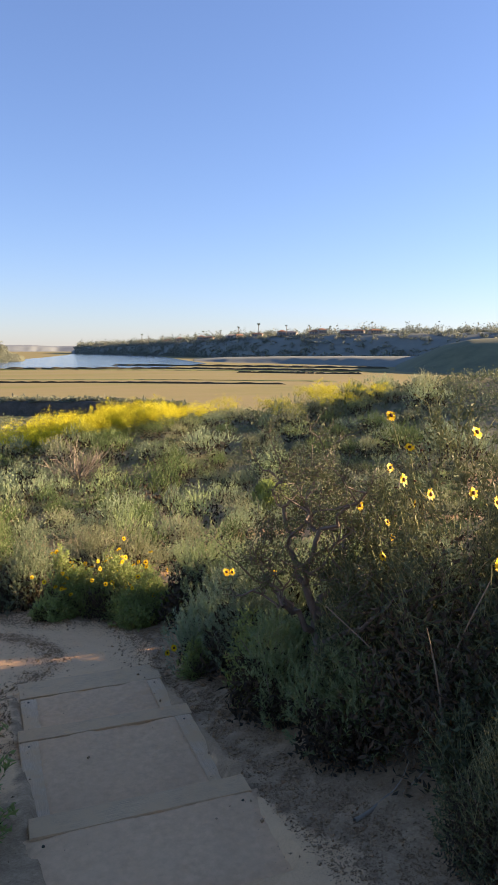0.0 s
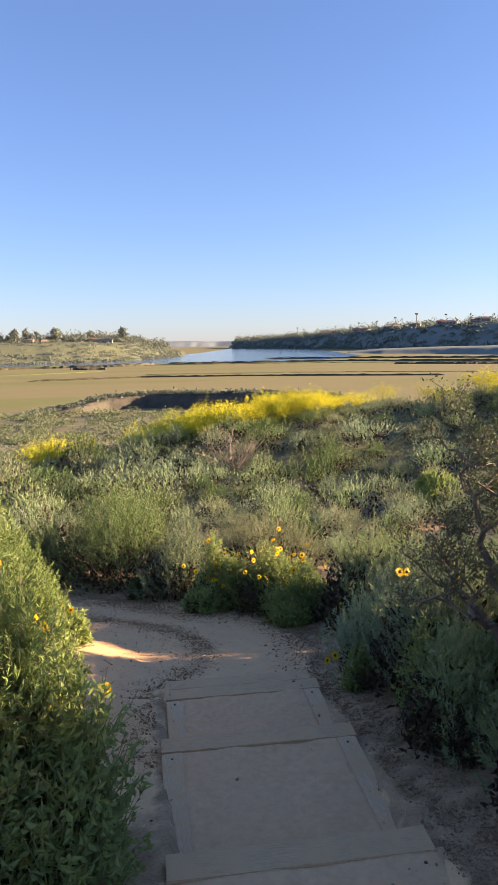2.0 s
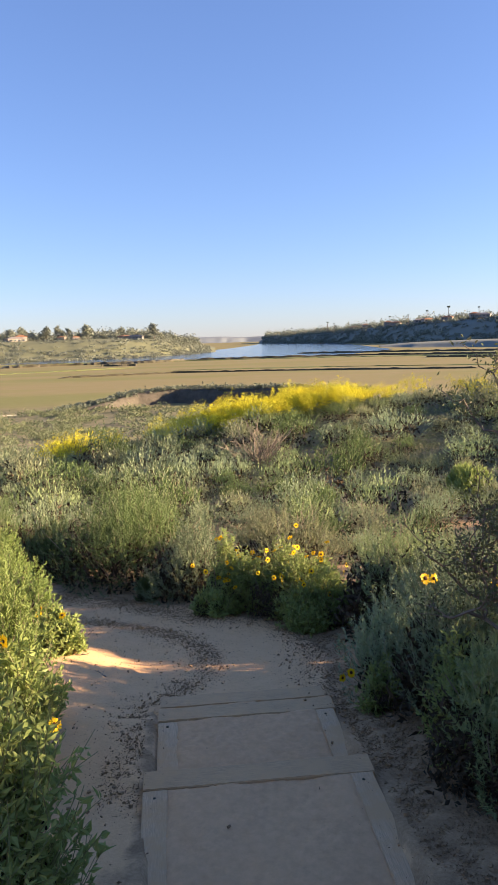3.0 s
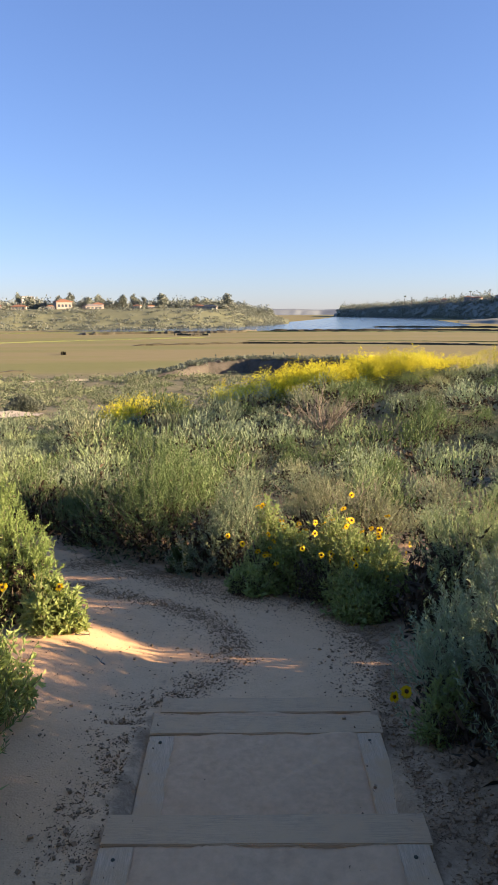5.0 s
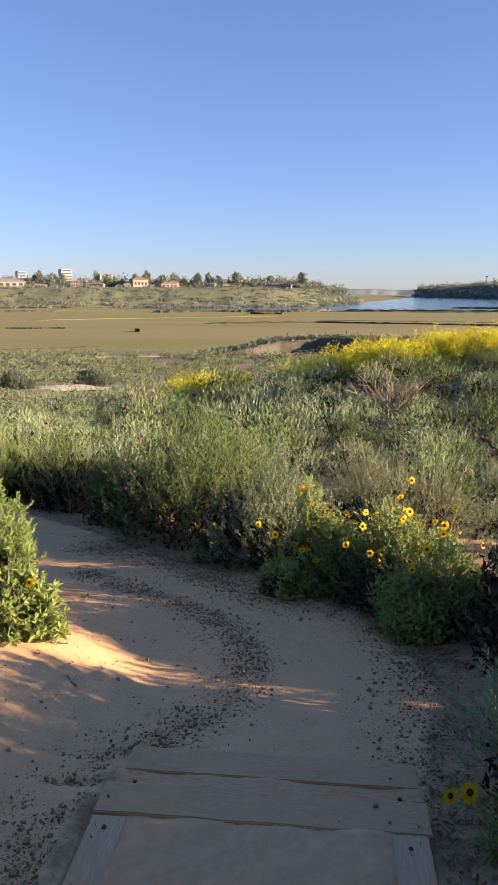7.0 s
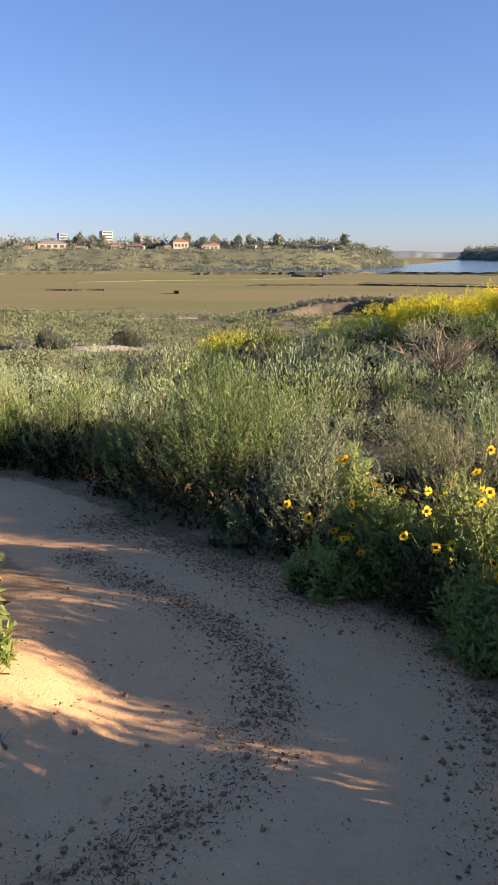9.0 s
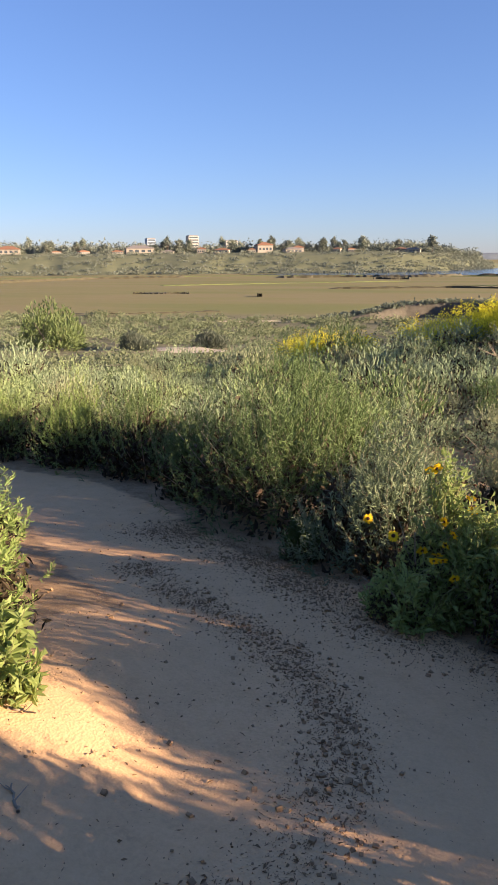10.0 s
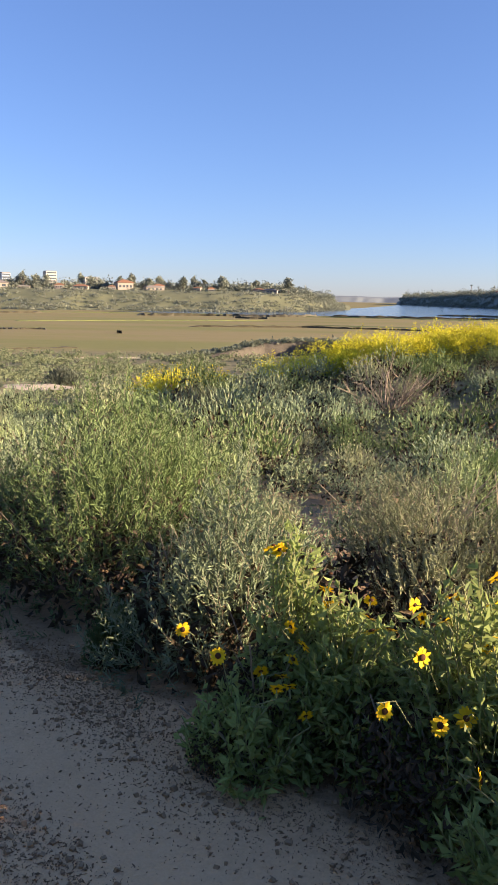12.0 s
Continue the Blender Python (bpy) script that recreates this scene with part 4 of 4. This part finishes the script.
    ob.matrix_basis = Matrix.Translation((x, y, G(x, y))) @ Matrix.Rotation(yaw, 4, "Z")
    return tagged(ob, label, "branch")


fallen_branch(1.3, 0.62, 0.5, 0.55, 0.013, 3, "grey bare branch lying under the dark bush")
fallen_branch(-0.62, 4.36, 2.4, 0.10, 0.006, 4, "short dark twig on the sandy bank")
fallen_branch(-0.90, 4.74, 0.2, 0.12, 0.006, 5, "short dark twig on the sandy bank")
fallen_branch(1.15, 5.75, 0.1, 0.35, 0.008, 6, "thin dry stick at the path's edge")

# ---- litter and grit on the path ----
rng = np.random.default_rng(21)
n = 640000
x, y = rng.uniform(-2.6, 2.2, n), rng.uniform(-0.5, 10.5, n)
off = off_way(x, y)


def near_line(pts):
    best = np.full(n, 9.0)
    pts = np.array(pts)
    for a, b in zip(pts[:-1], pts[1:]):
        t = np.clip(((x - a[0]) * (b - a)[0] + (y - a[1]) * (b - a)[1]) / ((b - a) @ (b - a)), 0, 1)
        best = np.minimum(best, np.hypot(x - a[0] - t * (b - a)[0], y - a[1] - t * (b - a)[1]))
    return best


left_band = near_line([(-0.36, 2.4), (-0.28, 3.5), (-0.12, 4.0), (0.14, 4.5), (0.2, 4.9), (0.16, 5.3), (-0.15, 5.75), (-0.7, 6.25), (-1.4, 6.9)])
right_band = near_line([(1.3, -0.5), (1.2, 0.6), (1.14, 1.4), (1.12, 3.0), (1.2, 4.7), (1.25, 5.4), (0.95, 5.95), (0.4, 6.25), (-0.1, 6.75), (-0.7, 7.3), (-1.6, 7.9)])
patchy = 0.5 + 0.5 * np.sin(5.1 * x + 2 * np.sin(2.3 * y)) * np.sin(4.3 * y + 1)
keep = rng.uniform(size=n) < np.clip((np.exp(-(left_band / 0.13) ** 2) * 0.75 + np.exp(-(right_band / 0.24) ** 2) * 0.7) * (0.35 + 0.65 * patchy) * 2.0 + 0.5 * np.exp(-((x - 1.32) / 0.3) ** 2) * (y < 3.4) + 0.010 + 0.026 * ((x < 0) & (x > -1.3) & (y > 3) & (y < 7)) + 0.8 * np.exp(-(((x + 0.33) / 0.13) ** 2 + ((y - 3.45) / 0.35) ** 2)), 0, 1)
keep &= ~((x > -0.27) & (x < 0.98) & (y < 3.85) & (rng.uniform(size=n) > 0.05))
x, y = x[keep], y[keep]
tread_top = np.where((x > -0.25) & (x < 0.96) & (y < 3.83), np.where(y > 3.46, 0.035, np.where(y > 2.545, 0.147, np.where(y > 1.325, 0.292, 0.446))) + 0.002, -9)
z = np.maximum(ground(x, y), tread_top)
m = len(x)
half = m * 6 // 7
flat = unit(rng.normal(size=(half, 3)) * np.array([1, 1, 0.22]))
lit = blades(np.stack([x, y, z + 0.003], -1)[:half], flat, 0.003 + 0.024 * rng.uniform(size=half) ** 3.5, 0.003 + 0.009 * rng.uniform(size=half) ** 3, rng, 0.4)
tagged(new("leaf_litter", mesh_np("leaf_litter", *lit, CHIP)), "dark bark chips and leaf litter along the path's edges", "litter", kind="stuff")
sz = np.repeat(0.003 + 0.017 * rng.uniform(size=m - half)[:, None] ** 4, 3, 1) * rng.uniform(0.6, 1.2, (m - half, 3))
peb = boxes(np.stack([x, y, z + 0.002], -1)[half:], sz, rng.uniform(0, 6.28, m - half), rng.normal(size=m - half) * 0.6)
tagged(new("gravel", mesh_np("gravel", *peb, PEBBLE)), "small pale pebbles scattered on the path", "gravel", kind="stuff")


# ---- marsh, water and far shores ----
EYE = (0.4, 1.0)


def polar(az, d):
    return EYE[0] + d * math.sin(radians(az)), EYE[1] + d * math.cos(radians(az))


def densely(pts, n):
    pts = np.asarray(pts, float)
    s = np.concatenate([[0], np.cumsum(np.hypot(*np.diff(pts, axis=0).T[:2]))])
    t = np.linspace(0, s[-1], n)
    return np.stack([np.interp(t, s, pts[:, k]) for k in range(pts.shape[1])], -1)


def ribbon(name, stops, width, height, material, label, seed, n=60):
    """A low, ragged rim of mud or grass along the plain; stops are bearing and distance."""
    rng = np.random.default_rng(seed)
    c = densely([polar(a, d) for a, d in stops], n)
    tang = unit(np.gradient(c, axis=0))
    nor = np.stack([-tang[:, 1], tang[:, 0]], -1)
    w = width * (0.55 + 0.45 * np.sin(np.linspace(0, 9, n) + seed)) * rng.uniform(0.7, 1.3, n)
    h = height * rng.uniform(0.6, 1.2, n)
    h[0] = h[-1] = 0
    rows = [np.concatenate([c + nor * (k * w)[:, None], (-7.05 + e * h + (0.05 if 0 < i < 3 else -0.03))[:, None]], 1) for i, (k, e) in enumerate(((-0.6, 0), (-0.4, 1), (0.4, 1), (0.6, 0)))]
    v = np.stack(rows)
    i = np.arange(4 * n).reshape(4, n)
    q = np.stack([i[:-1, :-1], i[:-1, 1:], i[1:, 1:], i[1:, :-1]], -1).reshape(-1, 4)
    return tagged(new(name, mesh_np(name, v.reshape(-1, 3), q, material)), label, "marsh bank", kind="structure")


L_MUD = "dark muddy channel rim across the salt marsh"
for k, (stops, w, h) in enumerate([([(-40, 262), (-34, 285), (-27, 325), (-20, 338)], 3.0, 0.8), ([(-9, 205), (0, 212), (9, 208), (24, 200)], 1.6, 0.5), ([(-13, 318), (-8, 322), (-2, 326), (1, 340)], 8, 1.0), ([(-5.5, 296), (-2.8, 290)], 5, 0.8),
                                  ([(-24, 184), (-19.6, 182)], 2.2, 0.4), ([(-37, 118), (-30, 119), (-24, 116), (-17, 119)], 0.9, 0.3), ([(-14.4, 166), (-14.0, 166)], 1.6, 0.7), ([(2, 352), (9, 345), (16, 350), (30, 330)], 5, 0.9), ([(10, 420), (20, 400), (32, 380)], 6, 1.0), ([(20, 300), (30, 290)], 4, 0.7)]):
    ribbon("mud_channel", stops, w, h, MUD, L_MUD, k)
for k, (stops, w, h) in enumerate([([(-22, 235), (-12, 250), (-3, 268)], 3, 0.25), ([(-3, 338), (6, 332), (14, 330), (32, 318)], 9, 0.35), ([(-40, 335), (-30, 350), (-18, 352), (-6, 352)], 9, 0.3), ([(0, 232), (12, 228), (28, 222)], 5, 0.2)]):
    ribbon("marsh_edge", stops, w, h, MARSH_EDGE, "yellow-green cordgrass edge on the marsh", 40 + k)
for k, stops in enumerate([[(-22, 101), (-15, 99), (-9, 100), (-5, 103)], [(-36, 92), (-28, 95), (-22, 97)]]):
    ribbon("sand_edge", stops, 1.5, 0.25, SAND, "pale sandy edge between scrub and marsh", 60 + k)


def sheet(name, stops, z, material, label, category):
    bm = bmesh.new()
    vs = [bm.verts.new((*polar(a, d), z)) for a, d in stops]
    f = bm.faces.new(vs)
    bmesh.ops.triangulate(bm, faces=[f])
    bmesh.ops.recalc_face_normals(bm, faces=bm.faces)
    me = bpy.data.meshes.new(name)
    bm.to_mesh(me)
    bm.free()
    me.materials.append(material)
    return tagged(new(name, me), label, category, kind="structure")


sheet("water", [(-16, 385), (-10, 362), (-2, 358), (8, 356), (14, 372), (17.5, 480), (15, 700), (13, 1100), (11, 1500), (7.6, 1500), (6.5, 1000), (4.5, 720), (1.5, 560), (-3, 470), (-10, 410)], -6.9, WATER, "calm blue tidal water in the bay", "water")
# worn sandy clearing in the scrub
rngs = np.random.default_rng(2)
aa = np.linspace(0, 2 * np.pi, 25)[:-1]
cx, cy = -15.2 + 2.4 * np.cos(aa) * rngs.uniform(0.8, 1.15, 24), 46 + 2.6 * np.sin(aa) * rngs.uniform(0.8, 1.15, 24)
ring1 = np.stack([cx, cy, ground(cx, cy) + 0.06], -1)
ring0 = np.stack([-15.2 + 0.3 * (cx + 15.2), 46 + 0.3 * (cy - 46), ground(-15.2 + 0.3 * (cx + 15.2), 46 + 0.3 * (cy - 46)) + 0.10], -1)
j = np.arange(24)
tagged(new("sand_clearing", mesh_np("sand_clearing", np.concatenate([ring1, ring0]), np.concatenate([np.stack([j, np.roll(j, -1), np.roll(j, -1) + 24, j + 24], -1), np.stack([24 + j[:-3:2], 25 + j[:-3:2], 26 + j[:-3:2], np.full(11, 47)], -1)]), SAND)), "bare pale sandy clearing in the scrub", "ground", kind="structure")


def landform(name, stops, depth, material, label, seed, cols=120, rough=1.0, foot=-7.2, profile=((0, 0), (0.04, 0.12), (0.10, 0.42), (0.17, 0.78), (0.24, 0.94), (0.32, 1.0), (0.6, 1.02), (1, 0.9))):
    """A bluff: stops are bearing, distance of the foot and height; it goes back by depth."""
    c = densely([(*polar(a, d), h) for a, d, h in stops], cols)
    away = unit(c[:, :2] - np.array(EYE))
    rows = 22
    v = np.zeros((rows, cols, 3))
    px, pz = zip(*profile)
    for r in range(rows):
        s = (r / (rows - 1)) ** 1.6
        for k in range(cols):
            gully = noise.noise(Vector((c[k, 0] * 0.03, c[k, 1] * 0.03, seed))) * 0.5 + noise.noise(Vector((c[k, 0] * 0.11, c[k, 1] * 0.11, seed + r * 0.15))) * 0.3
            ss = s * depth + gully * depth * 0.07 * rough * (1 - s)
            h = np.interp(s, px, pz) * c[k, 2] * (1 + 0.10 * rough * gully)
            v[r, k] = (*(c[k, :2] + away[k] * ss), foot + h)
    i = np.arange(rows * cols).reshape(rows, cols)
    q = np.stack([i[:-1, :-1], i[:-1, 1:], i[1:, 1:], i[1:, :-1]], -1).reshape(-1, 4)
    tagged(new(name, mesh_np(name, v.reshape(-1, 3), q, material, True)), label, "bluff", kind="structure")
    return c, v


bank_c, bank_v = landform("eroded_bank", [(-9.5, 97, 0.1), (-8.0, 99, 0.5), (-5.5, 101, 1.3), (-3.0, 106, 2.1), (0, 108, 2.3), (4, 104, 2.4), (9, 98, 2.6), (16, 92, 2.4)], 16, BANK, "dark eroded earth bank at the edge of the marsh", 5, 150, 0.7,
                          profile=((0, 0), (0.03, 0.55), (0.05, 0.92), (0.08, 1.0), (0.4, 0.9), (1, 0.0)))
left_c, left_v = landform("bluff_left", [(-46, 395, 10.6), (-38, 408, 11.5), (-30, 405, 12), (-20, 402, 12), (-12, 408, 12.4), (-5, 416, 12.4), (-1.2, 438, 11.5), (1.5, 485, 6), (3.5, 550, 1.5)], 240, BLUFF, "scrub-covered bluff across the marsh", 1, 200)
right_c, right_v = landform("bluff_right", [(7.0, 1290, 3), (7.7, 1240, 14), (10, 1130, 15), (13, 980, 17), (17, 820, 20), (21, 720, 23), (26, 660, 25), (34, 620, 26), (44, 600, 27)], 260, BLUFF_HAZY, "dark scrubby headland beyond the water", 2, 170)
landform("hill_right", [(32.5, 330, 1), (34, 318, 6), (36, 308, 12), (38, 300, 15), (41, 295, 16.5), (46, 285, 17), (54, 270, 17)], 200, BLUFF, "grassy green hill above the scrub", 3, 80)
landform("shore_low", [(16.5, 560, 0.5), (19, 520, 3), (24, 480, 4.5), (29, 440, 5.5), (36, 400, 6)], 120, BLUFF_HAZY, "low scrub along the marsh's edge", 6, 80)
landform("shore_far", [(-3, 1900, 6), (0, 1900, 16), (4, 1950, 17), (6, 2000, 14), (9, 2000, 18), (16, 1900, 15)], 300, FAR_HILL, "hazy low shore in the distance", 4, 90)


def along(v, k0, k1, r0, r1, n, rng):
    """Random places on a landform: rows r0 to r1, columns k0 to k1."""
    r, k = rng.integers(r0, r1, n), rng.integers(k0, k1, n)
    a, b = rng.uniform(size=(n, 1)), rng.uniform(size=(n, 1))
    p = v[r, k] * (1 - a) * (1 - b) + v[r + 1, k] * a * (1 - b) + v[r, k + 1] * (1 - a) * b + v[r + 1, k + 1] * a * b
    return p


rng = np.random.default_rng(33)
p = along(left_v, 0, 190, 0, 13, 1500, rng)
r = rng.uniform(1.0, 3.6, len(p))
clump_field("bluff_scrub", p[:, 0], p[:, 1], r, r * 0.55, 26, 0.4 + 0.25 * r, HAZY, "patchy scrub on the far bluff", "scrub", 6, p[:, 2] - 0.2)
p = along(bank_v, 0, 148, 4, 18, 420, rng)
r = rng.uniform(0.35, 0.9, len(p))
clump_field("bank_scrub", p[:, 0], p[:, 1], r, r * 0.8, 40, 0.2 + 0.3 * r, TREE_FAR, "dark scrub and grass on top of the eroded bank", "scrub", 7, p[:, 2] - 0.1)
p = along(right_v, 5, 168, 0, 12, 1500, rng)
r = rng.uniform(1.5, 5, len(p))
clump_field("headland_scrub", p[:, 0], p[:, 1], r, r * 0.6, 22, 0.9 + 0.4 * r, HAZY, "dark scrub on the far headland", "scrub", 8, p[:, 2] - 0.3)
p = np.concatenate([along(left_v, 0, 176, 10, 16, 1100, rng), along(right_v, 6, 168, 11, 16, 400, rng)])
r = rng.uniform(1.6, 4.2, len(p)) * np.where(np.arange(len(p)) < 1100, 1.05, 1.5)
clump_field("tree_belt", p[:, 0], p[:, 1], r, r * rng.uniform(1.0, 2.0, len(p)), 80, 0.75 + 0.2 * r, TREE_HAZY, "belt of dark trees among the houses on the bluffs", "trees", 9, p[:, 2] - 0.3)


def far_tree(seed, R, H, trunk):
    """A tree far off: a trunk, limbs and a crown of separate clumps."""
    rng = np.random.default_rng(seed)
    root = thing("tree")
    a = rng.uniform(0, 6.28, 5)
    d = np.stack([np.cos(a) * 0.6, np.sin(a) * 0.6, np.ones(5)], -1)
    v = [tubes(np.array([[[0, 0, 0], [0.1, 0, trunk * 0.5], [0, 0.1, trunk + 0.2 * H]]]), np.array([[0.35, 0.28, 0.2]]), 6), tubes(curved(np.tile([[0, 0, trunk * 0.8]], (5, 1)), unit(d), np.full(5, H * 0.55), rng, 4, 0.3), np.linspace(0.18, 0.06, 4)[None] * np.ones((5, 1)), 5)]
    under("trunk", mesh_np("trunk", *joined(*v), BARK), root)
    c = unit(rng.normal(size=(16, 3))) * np.array([R, R, H * 0.5]) * rng.uniform(0.35, 0.8, (16, 1)) + np.array([0, 0, trunk + H * 0.5])
    q = np.repeat(c, 32, 0) + rng.normal(size=(512, 3)) * R * 0.2
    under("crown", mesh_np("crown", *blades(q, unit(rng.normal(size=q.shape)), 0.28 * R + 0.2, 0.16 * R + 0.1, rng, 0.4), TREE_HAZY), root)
    return root


ft = [far_tree(1, 3.6, 7.5, 2.5), far_tree(2, 2.6, 8.5, 3), far_tree(3, 2.0, 5.5, 4)]
L_TREE = "dark round-crowned tree on the far bluff"


def stand(src, az, d, z, s, label, category, group, yaw=0.0):
    x, y = polar(az, d)
    return tagged(copy_thing(src, Matrix.Translation((x, y, z)) @ Matrix.Rotation(yaw, 4, "Z") @ Matrix.Scale(s, 4)), label, category, group)


rng = np.random.default_rng(44)
stand(ft[0], -1.3, 486, 4.2, 1.0, "large dark round-crowned tree at the bluff's end", "tree", "trees on the bluff")
for k in range(80):
    az = -40 + 37 * rng.uniform()
    stand(ft[int(rng.integers(0, 3))], az, np.interp(az, [-40, -12, -3], [474, 475, 492]) + rng.uniform(0, 30), 4.3, rng.uniform(0.4, 1.0), L_TREE, "tree", "trees on the bluff", rng.uniform(0, 6))
for k, o in enumerate(ft):
    x, y = polar(-6.4 - 7 * k, 486)
    o.matrix_basis = Matrix.Translation((x, y, 4.4))
    tagged(o, L_TREE, "tree", "trees on the bluff")


def palm(seed, H):
    rng = np.random.default_rng(seed)
    root = thing("palm_tree")
    under("trunk", mesh_np("trunk", *tubes(np.array([[[0, 0, 0], [0.2, 0, H * 0.5], [0.1, 0.1, H]]]), np.array([[0.35, 0.28, 0.25]]), 6), BARK), root)
    a = rng.uniform(0, 6.28, 34)
    d = unit(np.stack([np.cos(a), np.sin(a), rng.uniform(-0.7, 0.9, 34)], -1))
    under("crown", mesh_np("crown", *blades(np.tile([[0.1, 0.1, H]], (34, 1)), d, 1.7, 0.6, rng), TREE_FAR), root)
    return root


pa = palm(5, 11)
for az, d, z, s in ((12.4, 1010, 10.5, 1.0), (12.9, 1000, 10.5, 0.8), (14.0, 960, 11, 0.7), (15.4, 900, 12.2, 0.75), (17.2, 850, 13, 0.9), (18.6, 800, 14, 0.8), (21.6, 760, 16, 1.15), (23.8, 730, 17.5, 0.8), (25.6, 710, 18, 0.7), (30.5, 680, 19, 0.8), (9.6, 1150, 8.3, 0.7)):
    stand(pa, az, d, z, s, "tall thin palm on the far headland", "palm tree", "palms on the headland")
px_, py_ = polar(20.0, 780)
pa.matrix_basis = Matrix.Translation((px_, py_, 15))
tagged(pa, "tall thin palm on the far headland", "palm tree", "palms on the headland")


def house(W, D, H, roof, seed):
    """A low house far off: walls, hipped roof and windows."""
    root = thing("house")
    under("wall", mesh_np("wall", *boxes([(0, 0, H / 2)], [(W, D, H)], [0]), STUCCO), root)
    e = 0.5
    b = np.array([(-W / 2 - e, -D / 2 - e, H), (W / 2 + e, -D / 2 - e, H), (W / 2 + e, D / 2 + e, H), (-W / 2 - e, D / 2 + e, H), (-W / 2 + D / 2, 0, H + 1.7), (W / 2 - D / 2, 0, H + 1.7)])
    under("roof", mesh_np("roof", np.concatenate([b, b[:4] - np.array([0, 0, 0.25])]), [[0, 1, 5, 4], [2, 3, 4, 5], [1, 2, 5, 5], [3, 0, 4, 4], [6, 7, 1, 0], [7, 8, 2, 1], [8, 9, 3, 2], [9, 6, 0, 3], [9, 8, 7, 6]], roof), root)
    for wx in np.linspace(-W * 0.34, W * 0.34, 4):
        wdw = under("window", mesh_np("window", *boxes([(0, 0, 0)], [(W * 0.13, 0.12, 1.5)], [0]), GLASS_DARK), root)
        wdw.location = (wx, -D / 2 - 0.03, H * 0.52)
    return root


hs = [house(13, 8, 3.4, ROOF, 1), house(17, 9, 3.6, ROOF_GREY, 2), house(10, 8, 5.2, ROOF, 3)]
rng = np.random.default_rng(55)
for k in range(22):
    az = -40 + 38 * rng.uniform()
    i = int(rng.integers(0, 3))
    stand(hs[i], az, np.interp(az, [-40, -12, -2], [470, 471, 492]) + rng.uniform(-4, 6), 4.1, rng.uniform(0.42, 0.7), ("pale low house with a red tile roof on the bluff", "pale long house with a grey roof on the bluff", "pale two-storey house with a red tile roof")[i], "house", "houses on the bluff", radians(-az) + rng.normal() * 0.25)
for k in range(14):
    az = 14 + 17 * (k + rng.uniform(-0.4, 0.4)) / 13
    i = int(rng.integers(0, 3))
    stand(hs[i], az, np.interp(az, [14, 17, 21, 26, 34], [1020, 890, 790, 730, 690]), np.interp(az, [14, 17, 21, 26, 34], [10.3, 12.8, 15.6, 17.5, 18.5]), 0.9, "pale house among trees on the headland", "house", "houses on the headland", radians(-az) + rng.normal() * 0.3)
for k, o in enumerate(hs):
    x, y = polar(-33 + 9.5 * k, 474)
    o.matrix_basis = Matrix.Translation((x, y, 4.1)) @ Matrix.Rotation(radians(30), 4, "Z")
    tagged(o, "pale low house with a tile roof on the bluff", "house", "houses on the bluff")


def tower(az, d, z0, W, H, floors, wall, label):
    root = thing("office_tower", *polar(az, d), z0)
    root.rotation_euler = (0, 0, radians(-az + 20))
    under("wall", mesh_np("wall", *boxes([(0, 0, H / 2)], [(W, W * 0.8, H)], [0]), wall), root)
    under("roof", mesh_np("roof", *boxes([(0, 0, H + 0.4)], [(W * 0.9, W * 0.7, 0.8)], [0]), ROOF_GREY), root)
    for f in range(floors):
        z = H * (f + 0.55) / floors
        for sx, sy, ww, dd in ((0, -W * 0.4 - 0.05, W * 0.88, 0.2), (W * 0.5 + 0.05, 0, 0.2, W * 0.7)):
            b = under("window_band", mesh_np("window_band", *boxes([(0, 0, 0)], [(ww, dd, H / floors * 0.45)], [0]), GLASS_DARK), root)
            b.location = (sx, sy, z)
    return tagged(root, label, "building", "towers behind the bluff")


tower(-19.5, 900, 1.5, 13, 25.5, 8, CONCRETE, "pale concrete office tower behind the trees")
tower(-22.7, 940, 1.5, 11, 23.5, 7, CONCRETE_BLUE, "bluish glass office tower behind the trees")
tower(-16.6, 920, 0, 16, 21.5, 6, CONCRETE, "low white office block behind the trees")


# ---- lone shrubs at the foot of the slope ----
def round_shrub(name, seed, R, H, material):
    rng = np.random.default_rng(seed)
    root = thing(name)
    p, u = shoots(rng, R, H, 9, 3600, 0.05)
    d = unit(u + np.array([0, 0, 0.5]) + rng.normal(size=p.shape) * 0.4)
    under("foliage", mesh_np("foliage", *blades(p, d, 0.09 * R + 0.06, 0.03 * R + 0.02, rng, 0.3), material), root)["kind"] = "stuff"
    under("woody_frame", mesh_np("woody_frame", *woody(rng, R, H, 9, 0.05), BARK), root)["kind"] = "stuff"
    return root


settle(round_shrub("willow_shrub", 81, 2.4, 3.3, WILLOW), -23.5, 43.5, 0, "large rounded green willow shrub above the marsh", "shrub")
settle(round_shrub("dark_shrub", 82, 1.6, 1.2, TREE_FAR), -18.5, 44.5, 0, "low dark shrub beside the sandy clearing", "shrub", "dark shrubs")
settle(round_shrub("dark_shrub", 83, 1.5, 1.15, TREE_FAR), -15.0, 49.5, 0, "low dark shrub beside the sandy clearing", "shrub", "dark shrubs")
settle(round_shrub("green_shrub", 84, 0.7, 0.9, ENCELIA), 6.3, 13.85, 0, "small bright green shrub among the sagebrush", "shrub")
